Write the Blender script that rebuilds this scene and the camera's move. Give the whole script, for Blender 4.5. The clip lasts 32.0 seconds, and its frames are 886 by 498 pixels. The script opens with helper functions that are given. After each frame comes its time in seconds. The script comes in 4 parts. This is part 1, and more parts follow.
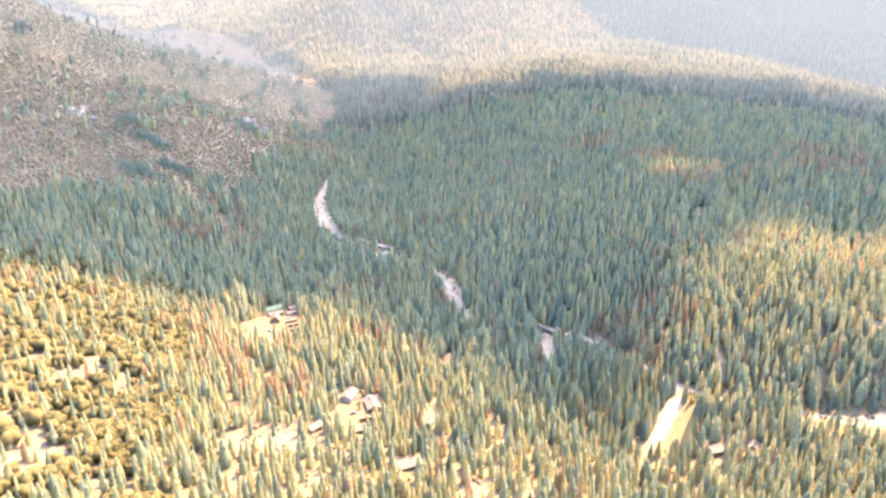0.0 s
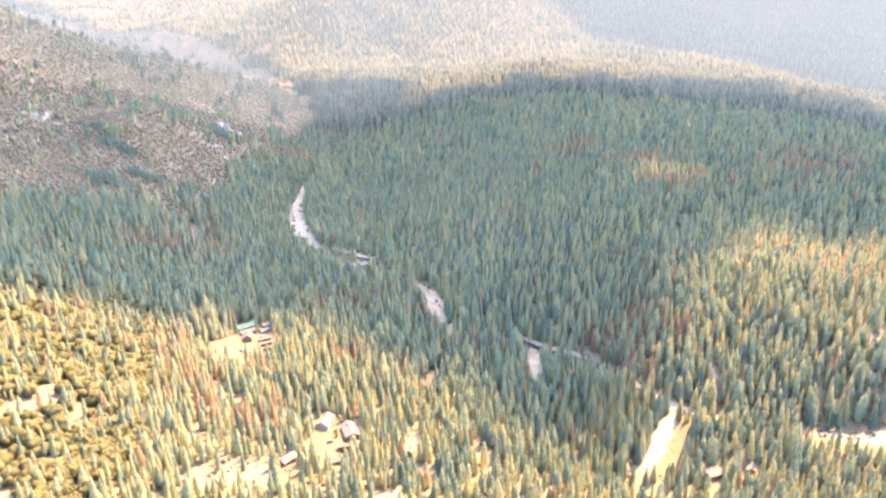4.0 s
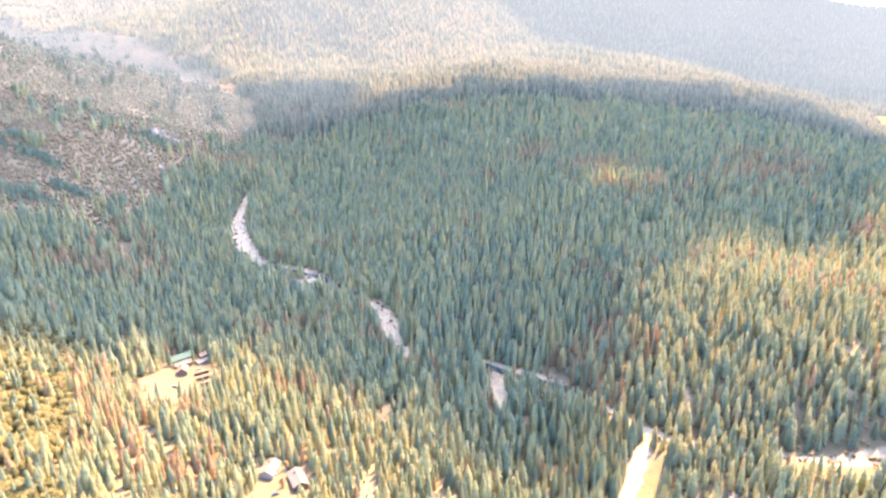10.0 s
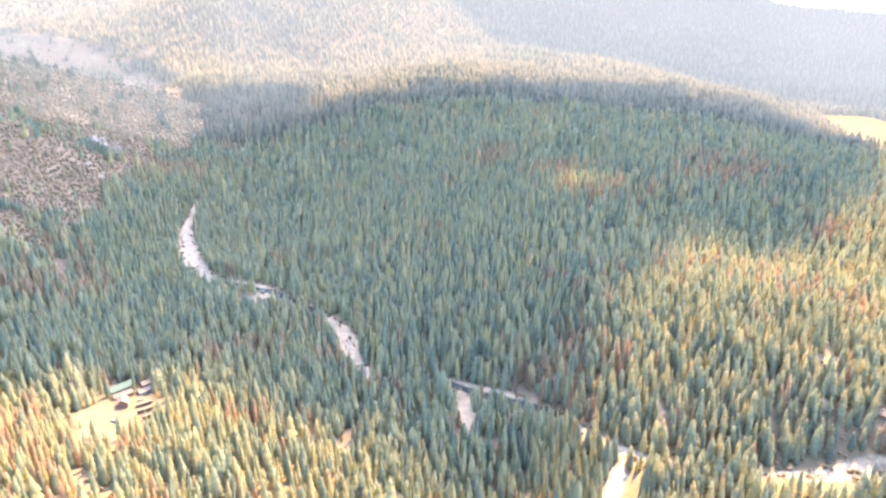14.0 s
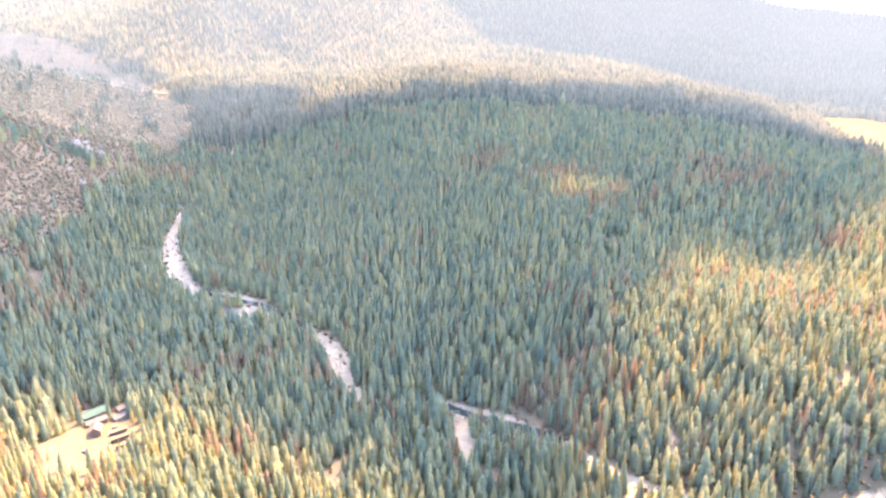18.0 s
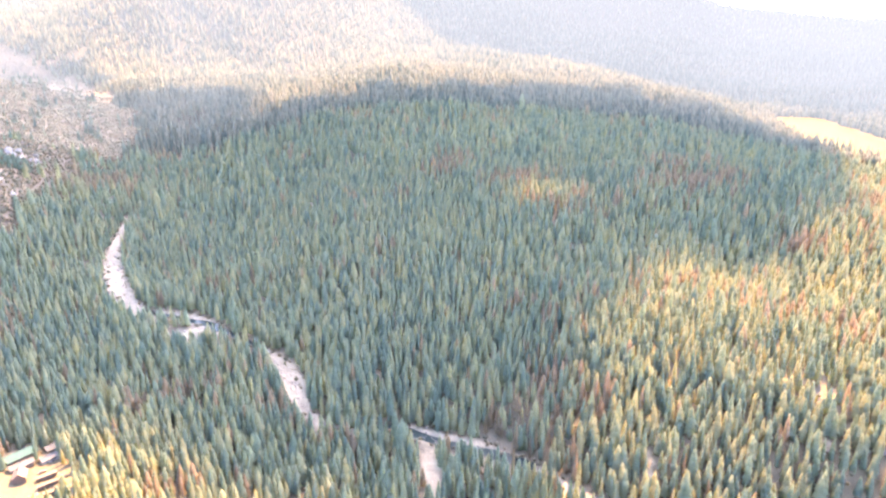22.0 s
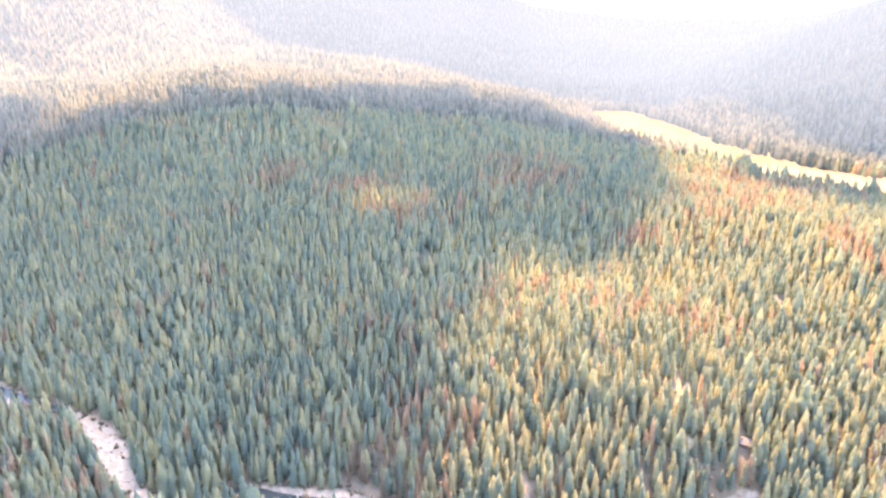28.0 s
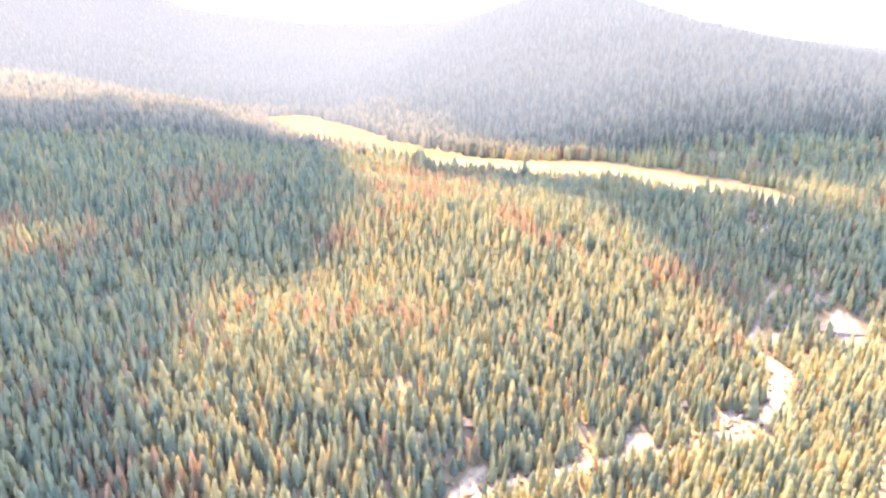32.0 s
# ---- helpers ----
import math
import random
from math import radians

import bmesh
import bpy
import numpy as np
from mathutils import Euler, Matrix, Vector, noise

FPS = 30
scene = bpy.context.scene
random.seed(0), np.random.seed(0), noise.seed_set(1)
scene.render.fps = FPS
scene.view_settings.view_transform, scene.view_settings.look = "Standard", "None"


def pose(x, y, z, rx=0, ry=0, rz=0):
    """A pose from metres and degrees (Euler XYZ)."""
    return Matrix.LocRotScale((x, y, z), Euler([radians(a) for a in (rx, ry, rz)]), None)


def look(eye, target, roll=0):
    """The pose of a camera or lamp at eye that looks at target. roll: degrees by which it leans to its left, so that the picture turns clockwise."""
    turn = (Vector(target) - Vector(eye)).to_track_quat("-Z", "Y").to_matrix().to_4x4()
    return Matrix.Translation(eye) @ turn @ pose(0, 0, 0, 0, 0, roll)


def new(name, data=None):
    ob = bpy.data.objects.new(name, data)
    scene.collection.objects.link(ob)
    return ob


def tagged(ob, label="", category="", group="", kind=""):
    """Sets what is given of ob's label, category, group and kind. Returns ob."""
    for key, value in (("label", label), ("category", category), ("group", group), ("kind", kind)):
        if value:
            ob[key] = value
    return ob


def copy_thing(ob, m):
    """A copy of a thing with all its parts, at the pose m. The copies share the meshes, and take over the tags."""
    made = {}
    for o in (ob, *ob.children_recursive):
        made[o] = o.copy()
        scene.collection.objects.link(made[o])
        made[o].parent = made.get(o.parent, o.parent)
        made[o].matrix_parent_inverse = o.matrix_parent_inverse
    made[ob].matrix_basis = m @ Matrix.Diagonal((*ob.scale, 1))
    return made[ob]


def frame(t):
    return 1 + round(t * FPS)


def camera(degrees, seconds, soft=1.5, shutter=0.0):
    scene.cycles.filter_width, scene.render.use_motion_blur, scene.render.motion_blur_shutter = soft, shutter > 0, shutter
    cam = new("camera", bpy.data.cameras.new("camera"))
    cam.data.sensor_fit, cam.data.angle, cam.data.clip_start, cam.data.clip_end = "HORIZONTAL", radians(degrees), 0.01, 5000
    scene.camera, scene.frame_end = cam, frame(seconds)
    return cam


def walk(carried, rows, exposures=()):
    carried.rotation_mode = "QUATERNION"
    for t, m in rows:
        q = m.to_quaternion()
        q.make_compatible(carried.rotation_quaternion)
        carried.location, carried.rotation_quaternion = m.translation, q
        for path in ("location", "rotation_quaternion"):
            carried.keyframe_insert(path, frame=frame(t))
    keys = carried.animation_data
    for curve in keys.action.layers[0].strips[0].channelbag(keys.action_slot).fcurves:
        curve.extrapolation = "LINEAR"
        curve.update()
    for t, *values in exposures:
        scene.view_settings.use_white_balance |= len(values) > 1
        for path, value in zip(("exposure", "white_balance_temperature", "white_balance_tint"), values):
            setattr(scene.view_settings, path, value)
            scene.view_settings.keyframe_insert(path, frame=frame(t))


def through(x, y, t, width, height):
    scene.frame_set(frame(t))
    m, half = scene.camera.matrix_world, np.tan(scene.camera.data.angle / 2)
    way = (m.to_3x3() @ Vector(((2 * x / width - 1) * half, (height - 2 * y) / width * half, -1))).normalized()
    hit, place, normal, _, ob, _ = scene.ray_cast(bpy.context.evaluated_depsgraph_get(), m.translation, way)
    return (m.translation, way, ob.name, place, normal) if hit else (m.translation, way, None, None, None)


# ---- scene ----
# camera and its path -------------------------------------------------------
cam = camera(67.35, 32.0, soft=2.6)
PATH = [
    (0, -0.18, 0.30, 238.08, 0.00, -18.37, -0.09),
    (0.5, 0.01, 3.45, 238.00, -0.09, -18.36, -0.12),
    (1, 0.14, 6.70, 237.96, -0.18, -18.34, -0.14),
    (1.5, 0.21, 10.02, 237.94, -0.31, -18.30, -0.09),
    (2, 0.24, 13.40, 237.95, -0.43, -18.25, -0.10),
    (2.5, 0.22, 16.81, 237.98, -0.54, -18.20, -0.06),
    (3, 0.18, 20.23, 238.01, -0.67, -18.19, -0.04),
    (3.5, 0.12, 23.65, 238.05, -1.34, -18.20, -0.11),
    (5.5, -0.24, 37.29, 238.20, -2.27, -18.21, -0.12),
    (6, -0.33, 40.67, 238.24, -3.73, -18.22, -0.10),
    (6.5, -0.41, 44.04, 238.27, -5.40, -18.23, -0.04),
    (7, -0.48, 47.40, 238.30, -5.51, -18.24, -0.01),
    (7.5, -0.54, 50.77, 238.32, -5.63, -18.21, 0.00),
    (8, -0.58, 54.13, 238.35, -5.71, -18.19, 0.00),
    (8.5, -0.60, 57.50, 238.38, -5.82, -18.19, 0.02),
    (9, -0.60, 60.87, 238.40, -5.90, -18.16, 0.00),
    (9.5, -0.58, 64.26, 238.43, -5.98, -18.15, 0.01),
    (10, -0.53, 67.66, 238.45, -6.11, -18.14, 0.05),
    (10.5, -0.46, 71.08, 238.48, -6.49, -18.12, 0.03),
    (11, -0.36, 74.52, 238.51, -7.87, -18.11, 0.08),
    (11.5, -0.23, 77.98, 238.54, -9.62, -18.11, 0.11),
    (12, -0.07, 81.46, 238.58, -9.68, -18.08, 0.07),
    (12.5, 0.11, 84.96, 238.61, -9.76, -18.07, 0.11),
    (13, 0.33, 88.49, 238.64, -9.85, -18.06, 0.10),
    (13.5, 0.58, 92.04, 238.68, -9.87, -18.06, 0.07),
    (14, 0.85, 95.62, 238.71, -9.90, -18.06, 0.01),
    (14.5, 1.16, 99.21, 238.75, -9.93, -18.08, -0.01),
    (16.5, 2.70, 113.76, 238.87, -10.27, -18.06, 0.03),
    (17, 3.16, 117.43, 238.90, -10.35, -18.06, 0.03),
    (17.5, 3.65, 121.11, 238.92, -10.40, -18.03, 0.01),
    (18, 4.17, 124.80, 238.94, -10.50, -18.01, 0.09),
    (18.5, 4.71, 128.48, 238.96, -10.55, -18.00, 0.03),
    (19, 5.27, 132.17, 238.98, -10.60, -17.99, 0.02),
    (19.5, 5.86, 135.86, 239.00, -10.69, -17.98, 0.03),
    (20, 6.48, 139.54, 239.02, -10.73, -17.99, -0.01),
    (20.5, 7.11, 143.22, 239.05, -11.05, -18.00, -0.01),
    (21, 7.77, 146.89, 239.07, -12.66, -18.00, 0.08),
    (21.5, 8.44, 150.55, 239.11, -14.03, -17.98, 0.10),
    (22, 9.13, 154.20, 239.15, -14.14, -17.98, 0.10),
    (22.5, 9.84, 157.84, 239.19, -14.37, -17.99, 0.14),
    (23, 10.56, 161.47, 239.25, -15.98, -17.99, 0.10),
    (23.5, 11.30, 165.08, 239.33, -18.19, -17.98, 0.08),
    (24, 12.05, 168.67, 239.41, -18.81, -18.00, 0.05),
    (24.5, 12.82, 172.24, 239.52, -18.83, -18.00, 0.01),
    (26.5, 16.08, 186.22, 240.09, -20.88, -18.01, -0.00),
    (27, 16.95, 189.60, 240.27, -24.44, -18.06, -0.04),
    (27.5, 17.86, 192.92, 240.46, -28.65, -18.07, 0.00),
    (28, 18.81, 196.15, 240.66, -28.69, -18.05, -0.02),
    (28.5, 19.80, 199.29, 240.85, -28.71, -18.02, -0.07),
    (29, 20.86, 202.30, 241.04, -28.74, -17.99, -0.08),
    (29.5, 21.98, 205.16, 241.20, -30.62, -17.97, -0.07),
    (30, 23.19, 207.83, 241.33, -34.52, -17.95, -0.01),
    (30.5, 24.50, 210.29, 241.41, -37.82, -17.92, -0.02),
    (31, 25.93, 212.47, 241.41, -37.91, -17.86, -0.08),
    (31.5, 27.50, 214.33, 241.32, -43.80, -17.82, -0.16),
    (32, 29.24, 215.81, 241.11, -55.87, -17.80, -0.21),
]
# (seconds, x, y, z, yaw, pitch, roll)
walk(cam, [(t, pose(x, y, z, 90 + pitch, 0, yaw) @ pose(0, 0, 0, 0, 0, roll)) for t, x, y, z, yaw, pitch, roll in PATH],
     exposures=[(0, 4.38, 6420, 23), (9, 4.4, 6280, 22), (20, 4.56, 6380, 26), (27, 4.66, 6450, 29), (32, 4.62, 6550, 30)])

# light ---------------------------------------------------------------------
SUN_HEADING, SUN_HEIGHT = 42.0, 50.0          # degrees right of +y, degrees up
TO_SUN = Vector((math.sin(radians(SUN_HEADING)) * math.cos(radians(SUN_HEIGHT)),
                 math.cos(radians(SUN_HEADING)) * math.cos(radians(SUN_HEIGHT)), math.sin(radians(SUN_HEIGHT))))
world = bpy.data.worlds.new("sky")
scene.world = world
world.use_nodes = True
sky = world.node_tree.nodes.new("ShaderNodeTexSky")
sky.sky_type, sky.sun_disc = "NISHITA", False
sky.sun_elevation, sky.sun_rotation = radians(SUN_HEIGHT), radians(SUN_HEADING)
sky.air_density, sky.dust_density = 1.0, 2.0
world.node_tree.links.new(sky.outputs[0], world.node_tree.nodes["Background"].inputs[0])
world.node_tree.nodes["Background"].inputs[1].default_value = 0.15
sun = new("sun", bpy.data.lights.new("sun", "SUN"))
sun.data.energy, sun.data.angle, sun.data.color = 3.4, radians(0.6), (1.0, 0.62, 0.235)
sun.matrix_world = look(TO_SUN * 3000, (0, 0, 0))

# materials -----------------------------------------------------------------
class Mat:
    """A node material with short calls for its nodes."""

    def __init__(self, name, rough=0.9, metal=0.0, spec=0.3):
        self.m = bpy.data.materials.new(name)
        self.m.use_nodes = True
        self.t = self.m.node_tree
        self.b = self.t.nodes["Principled BSDF"]
        self.b.inputs["Roughness"].default_value = rough
        self.b.inputs["Metallic"].default_value = metal
        self.b.inputs["Specular IOR Level"].default_value = spec

    def node(self, kind, **inputs):
        n = self.t.nodes.new(kind)
        for k, v in inputs.items():
            s = n.inputs[int(k[1:])] if k[0] == "i" and k[1:].isdigit() else n.inputs[k]
            if hasattr(v, "is_output"):
                self.t.links.new(v, s)
            else:
                s.default_value = v
        return n

    def place(self):
        if not hasattr(self, "geo"):
            self.geo = self.node("ShaderNodeNewGeometry")
        return self.geo.outputs["Position"]

    def noise(self, size, detail=3.0, at=None):
        """Noise with features about size metres across."""
        return self.node("ShaderNodeTexNoise", Vector=at or self.place(), Scale=1.0 / size, Detail=detail).outputs[0]

    def ramp(self, fac, *stops):
        n = self.node("ShaderNodeValToRGB", Fac=fac)
        while len(n.color_ramp.elements) < len(stops):
            n.color_ramp.elements.new(0.5)
        for e, (p, c) in zip(n.color_ramp.elements, stops):
            e.position, e.color = p, (*c, 1)
        return n.outputs[0]

    def mix(self, fac, a, b, mode="MIX"):
        n = self.t.nodes.new("ShaderNodeMix")
        n.data_type, n.blend_type = "RGBA", mode
        for s, v in ((n.inputs[0], fac), (n.inputs[6], a), (n.inputs[7], b)):
            if hasattr(v, "is_output"):
                self.t.links.new(v, s)
            else:
                s.default_value = v if isinstance(v, float) else (*v, 1)
        return n.outputs[2]

    def math(self, op, a, b=0.0, c=0.0):
        n = self.node("ShaderNodeMath", i0=a, i1=b, i2=c)
        n.operation = op
        return n.outputs[0]

    def attr(self, name):
        n = self.node("ShaderNodeAttribute")
        n.attribute_name = name
        return n.outputs["Fac"]

    def bump(self, height, strength, distance):
        n = self.node("ShaderNodeBump", Height=height, Strength=strength, Distance=distance)
        self.t.links.new(n.outputs[0], self.b.inputs["Normal"])
        return self

    def colour(self, c):
        if hasattr(c, "is_output"):
            self.t.links.new(c, self.b.inputs["Base Color"])
        else:
            self.b.inputs["Base Color"].default_value = (*c, 1)
        return self

    def leafy(self, c, through, gaps=0.0):
        """Light that passes through needles and leaves, and through the gaps between the twigs."""
        if hasattr(c, "is_output"):
            c = self.mix(1.0, c, (1.22, 1.14, 0.86), "MULTIPLY")
        tr = self.node("ShaderNodeBsdfTranslucent", Color=c)
        mx = self.node("ShaderNodeMixShader", Fac=through)
        self.t.links.new(self.b.outputs[0], mx.inputs[1])
        self.t.links.new(tr.outputs[0], mx.inputs[2])
        if gaps:
            gone = self.math("GREATER_THAN", self.noise(0.55, 1.0), 1.0 - gaps)
            air = self.node("ShaderNodeBsdfTransparent")
            mo = self.node("ShaderNodeMixShader", Fac=gone)
            self.t.links.new(mx.outputs[0], mo.inputs[1])
            self.t.links.new(air.outputs[0], mo.inputs[2])
            mx = mo
        self.t.links.new(mx.outputs[0], self.t.nodes["Material Output"].inputs[0])
        return self


def plain(name, c, size=0.5, vary=0.25, rough=0.85, metal=0.0, bump=0.0):
    m = Mat(name, rough, metal)
    dark = tuple(v * (1 - vary) for v in c)
    light = tuple(min(1, v * (1 + vary)) for v in c)
    f = m.mix(0.5, m.noise(size), m.noise(size * 7, 4.0))
    m.colour(m.ramp(f, (0.3, dark), (0.7, light)))
    if bump:
        m.bump(m.noise(size * 0.6), 0.5, bump)
    return m.m


def foliage(name, own, dark, mid, light, through=0.78, gaps=0.08):
    """Needles or leaves. own: a joined wood with a tint for each tree; else one tree, varied from tree to tree."""
    m = Mat(name, 0.85, 0.0, 0.12)
    r = m.attr("tint") if own else m.node("ShaderNodeObjectInfo").outputs["Random"]
    f = m.math("MULTIPLY_ADD", m.noise(1.3, 4.0), 0.5, m.math("MULTIPLY_ADD", r, 0.75, -0.13))
    f = m.math("MULTIPLY_ADD", m.noise(60.0, 2.0), 0.3, m.math("SUBTRACT", f, 0.15))
    c = m.ramp(f, (0.05, dark), (0.45, mid), (0.95, light))
    m.colour(c).leafy(c, through, gaps)
    m.bump(m.noise(0.5, 3.0), 0.6, 0.25)
    return m.m


GREEN = ((0.122, 0.168, 0.142), (0.228, 0.268, 0.196), (0.325, 0.306, 0.18))
RUST = ((0.185, 0.155, 0.115), (0.275, 0.222, 0.158), (0.345, 0.275, 0.19))
OAK = ((0.066, 0.068, 0.029), (0.102, 0.096, 0.042), (0.135, 0.12, 0.052))
BRUSH = ((0.078, 0.078, 0.05), (0.132, 0.11, 0.067), (0.20, 0.14, 0.08))
pine_woods = foliage("pine_woods", True, *GREEN)
rust_woods = foliage("rust_woods", True, *RUST)
oak_woods = foliage("oak_woods", True, *OAK, 0.6, 0.3)
brush_woods = foliage("brush_woods", True, *BRUSH, 0.35, 0.0)
pine_needles = foliage("pine_needles", False, *GREEN)
rust_needles = foliage("rust_needles", False, *RUST)
oak_leaves = foliage("oak_leaves", False, *OAK, 0.6, 0.3)
bark = plain("bark", (0.16, 0.10, 0.07), 0.3, 0.4)


def ground_material():
    m = Mat("ground", 0.95)
    big, small, fine = m.noise(45.0, 4.0), m.noise(6.0, 5.0), m.noise(0.9, 4.0)
    duff = m.ramp(small, (0.3, (0.07, 0.056, 0.035)), (0.7, (0.115, 0.088, 0.053)))
    grass = m.ramp(fine, (0.3, (0.045, 0.034, 0.016)), (0.7, (0.08, 0.062, 0.03)))
    c = m.mix(m.ramp(m.math("MULTIPLY_ADD", small, 0.5, m.math("MULTIPLY", big, 0.5)), (0.50, (0, 0, 0)), (0.66, (0.8, 0.8, 0.8))), duff, grass)
    c = m.mix(m.math("MULTIPLY", m.attr("bare"), 0.95), c, grass)
    stony = m.ramp(m.math("MULTIPLY_ADD", fine, 0.5, m.math("MULTIPLY", small, 0.5)), (0.35, (0.105, 0.083, 0.052)), (0.5, (0.172, 0.137, 0.088)), (0.7, (0.25, 0.20, 0.13)))
    edge = m.math("ADD", m.attr("sand"), m.math("MULTIPLY_ADD", small, 0.7, -0.35))
    c = m.mix(m.ramp(edge, (0.40, (0, 0, 0)), (0.62, (1, 1, 1))), c, stony)
    scree = m.ramp(m.math("MULTIPLY_ADD", fine, 0.4, m.math("MULTIPLY", small, 0.6)), (0.35, (0.092, 0.068, 0.042)), (0.65, (0.138, 0.098, 0.06)))
    c = m.mix(m.attr("brush"), c, scree)
    meadow = m.ramp(m.math("MULTIPLY_ADD", big, 0.6, m.math("MULTIPLY", small, 0.4)), (0.35, (0.045, 0.035, 0.008)), (0.6, (0.066, 0.051, 0.012)))
    edge = m.math("ADD", m.attr("meadow"), m.math("MULTIPLY_ADD", small, 0.4, -0.2))
    c = m.mix(m.ramp(edge, (0.42, (0, 0, 0)), (0.58, (1, 1, 1))), c, meadow)
    m.colour(c).bump(m.math("ADD", small, m.math("MULTIPLY", fine, 0.3)), 0.6, 1.2)
    return m.m


ground_mat = ground_material()

# the distance: far slopes with bright haze mixed into their material as glow
DISTANCE = 1240


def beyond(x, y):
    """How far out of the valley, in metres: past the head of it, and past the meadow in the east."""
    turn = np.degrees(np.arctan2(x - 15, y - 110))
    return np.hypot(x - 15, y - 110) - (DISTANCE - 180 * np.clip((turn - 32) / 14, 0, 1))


# share of painted haze: grows with distance, weaker on the meadow
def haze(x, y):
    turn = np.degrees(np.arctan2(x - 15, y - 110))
    thin = 900 - 350 * np.clip((turn - 32) / 14, 0, 1) + 600 * np.clip((-7 - turn) / 4, 0, 1)      # less haze painted on the western slope
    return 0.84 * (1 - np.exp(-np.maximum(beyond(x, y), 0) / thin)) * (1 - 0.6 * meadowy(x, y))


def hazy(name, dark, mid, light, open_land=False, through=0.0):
    """Land, woods and brush of the far backdrop, with haze painted in as emission."""
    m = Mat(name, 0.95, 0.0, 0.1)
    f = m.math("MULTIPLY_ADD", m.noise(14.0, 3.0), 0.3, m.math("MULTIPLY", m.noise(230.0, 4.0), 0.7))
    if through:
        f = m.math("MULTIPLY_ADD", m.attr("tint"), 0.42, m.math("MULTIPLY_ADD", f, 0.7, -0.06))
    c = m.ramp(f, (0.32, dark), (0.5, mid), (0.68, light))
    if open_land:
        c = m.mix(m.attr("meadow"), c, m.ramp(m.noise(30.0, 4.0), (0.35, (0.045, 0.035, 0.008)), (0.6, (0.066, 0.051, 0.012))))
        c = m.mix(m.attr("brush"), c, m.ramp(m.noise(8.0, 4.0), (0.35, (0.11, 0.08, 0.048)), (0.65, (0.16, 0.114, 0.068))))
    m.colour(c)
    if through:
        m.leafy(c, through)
    # pale emission stands in for lit air, blended by the haze value
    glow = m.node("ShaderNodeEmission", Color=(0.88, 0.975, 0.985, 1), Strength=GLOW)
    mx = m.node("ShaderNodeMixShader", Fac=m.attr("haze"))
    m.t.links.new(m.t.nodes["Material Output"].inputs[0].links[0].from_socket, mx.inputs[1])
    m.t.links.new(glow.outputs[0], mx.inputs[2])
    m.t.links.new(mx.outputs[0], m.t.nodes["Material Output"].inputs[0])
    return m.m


# strength of the painted haze
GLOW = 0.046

# land ----------------------------------------------------------------------
# broad hills and small knolls: x, y, reach, height
HILLS = [(-450, 1000, 330, -256), (-850, 1200, 420, 310), (-350, 1750, 380, -57), (0, 1500, 350, 43), (500, 1000, 350, 32), (950, 900, 350, -48),
         (900, 350, 330, -5), (400, 200, 330, -53), (-100, 300, 330, -65), (-400, 400, 300, 1), (-50, 2700, 500, 187), (-600, 2300, 500, -46),
         (-900, 3100, 700, 5), (500, 2000, 450, -29), (1000, 2500, 600, -60), (1200, 3400, 700, 267), (2300, 3000, 700, -24), (1300, 1500, 450, 26),
         (1900, 1900, 500, -85), (2050, 1050, 450, 153), (1600, 400, 450, 43), (2700, 400, 800, 155), (-1300, 200, 700, 118), (600, -400, 600, 49)]
KNOLLS = [(-130, 820, 130, 4), (-60, 640, 110, -7), (60, 520, 110, -2), (180, 410, 110, -25), (320, 370, 110, -48), (450, 270, 120, -13),
         (600, 260, 120, -40), (300, 470, 100, 61), (270, 620, 110, -1), (430, 560, 100, -48), (380, 780, 140, -2), (520, 560, 110, 32),
         (240, 900, 150, -4), (-160, 1260, 130, -24), (-320, 1180, 130, 45), (-540, 1000, 130, 5), (-400, 1000, 120, 106), (-420, 760, 120, 44),
         (-280, 830, 120, 18), (-320, 520, 130, 17), (-130, 500, 120, 0), (520, 410, 120, 27), (780, 1500, 220, 33), (220, 1680, 220, 57)]
# the peak at the valley's head
HILLS += [(-120, 2560, 320, 150), (260, 2450, 260, 30), (-610, 1800, 170, 22)]
# the long shoulder behind the wooded hill, in rows from south to north
SHOULDER = [[-6, 7, 3, 4, -6, 1], [13, 1, -2, 22, -6, -14], [8, 3, 23, 30, 21, -14], [-3, 20, 35, 31, 33, -9], [-4, -9, -8, -5, 3, -2]]
HILLS += [(240 * i, 1300 + 240 * j, 170, h) for j, row in enumerate(SHOULDER) for i, h in enumerate(row)]
# the eastern mountains: bearing, and how steeply the crest stands over the valley
SKYLINE = [(24, 0.2), (33, 0.08), (36, 0.046), (41, 0.033), (45, 0.023), (52, 0.022), (57, 0.029), (60, 0.048), (64, 0.068), (69, 0.06), (72, 0.038), (76.5, 0.014), (82.5, -0.010), (88.6, -0.026), (110, -0.03), (140, 0.2)]
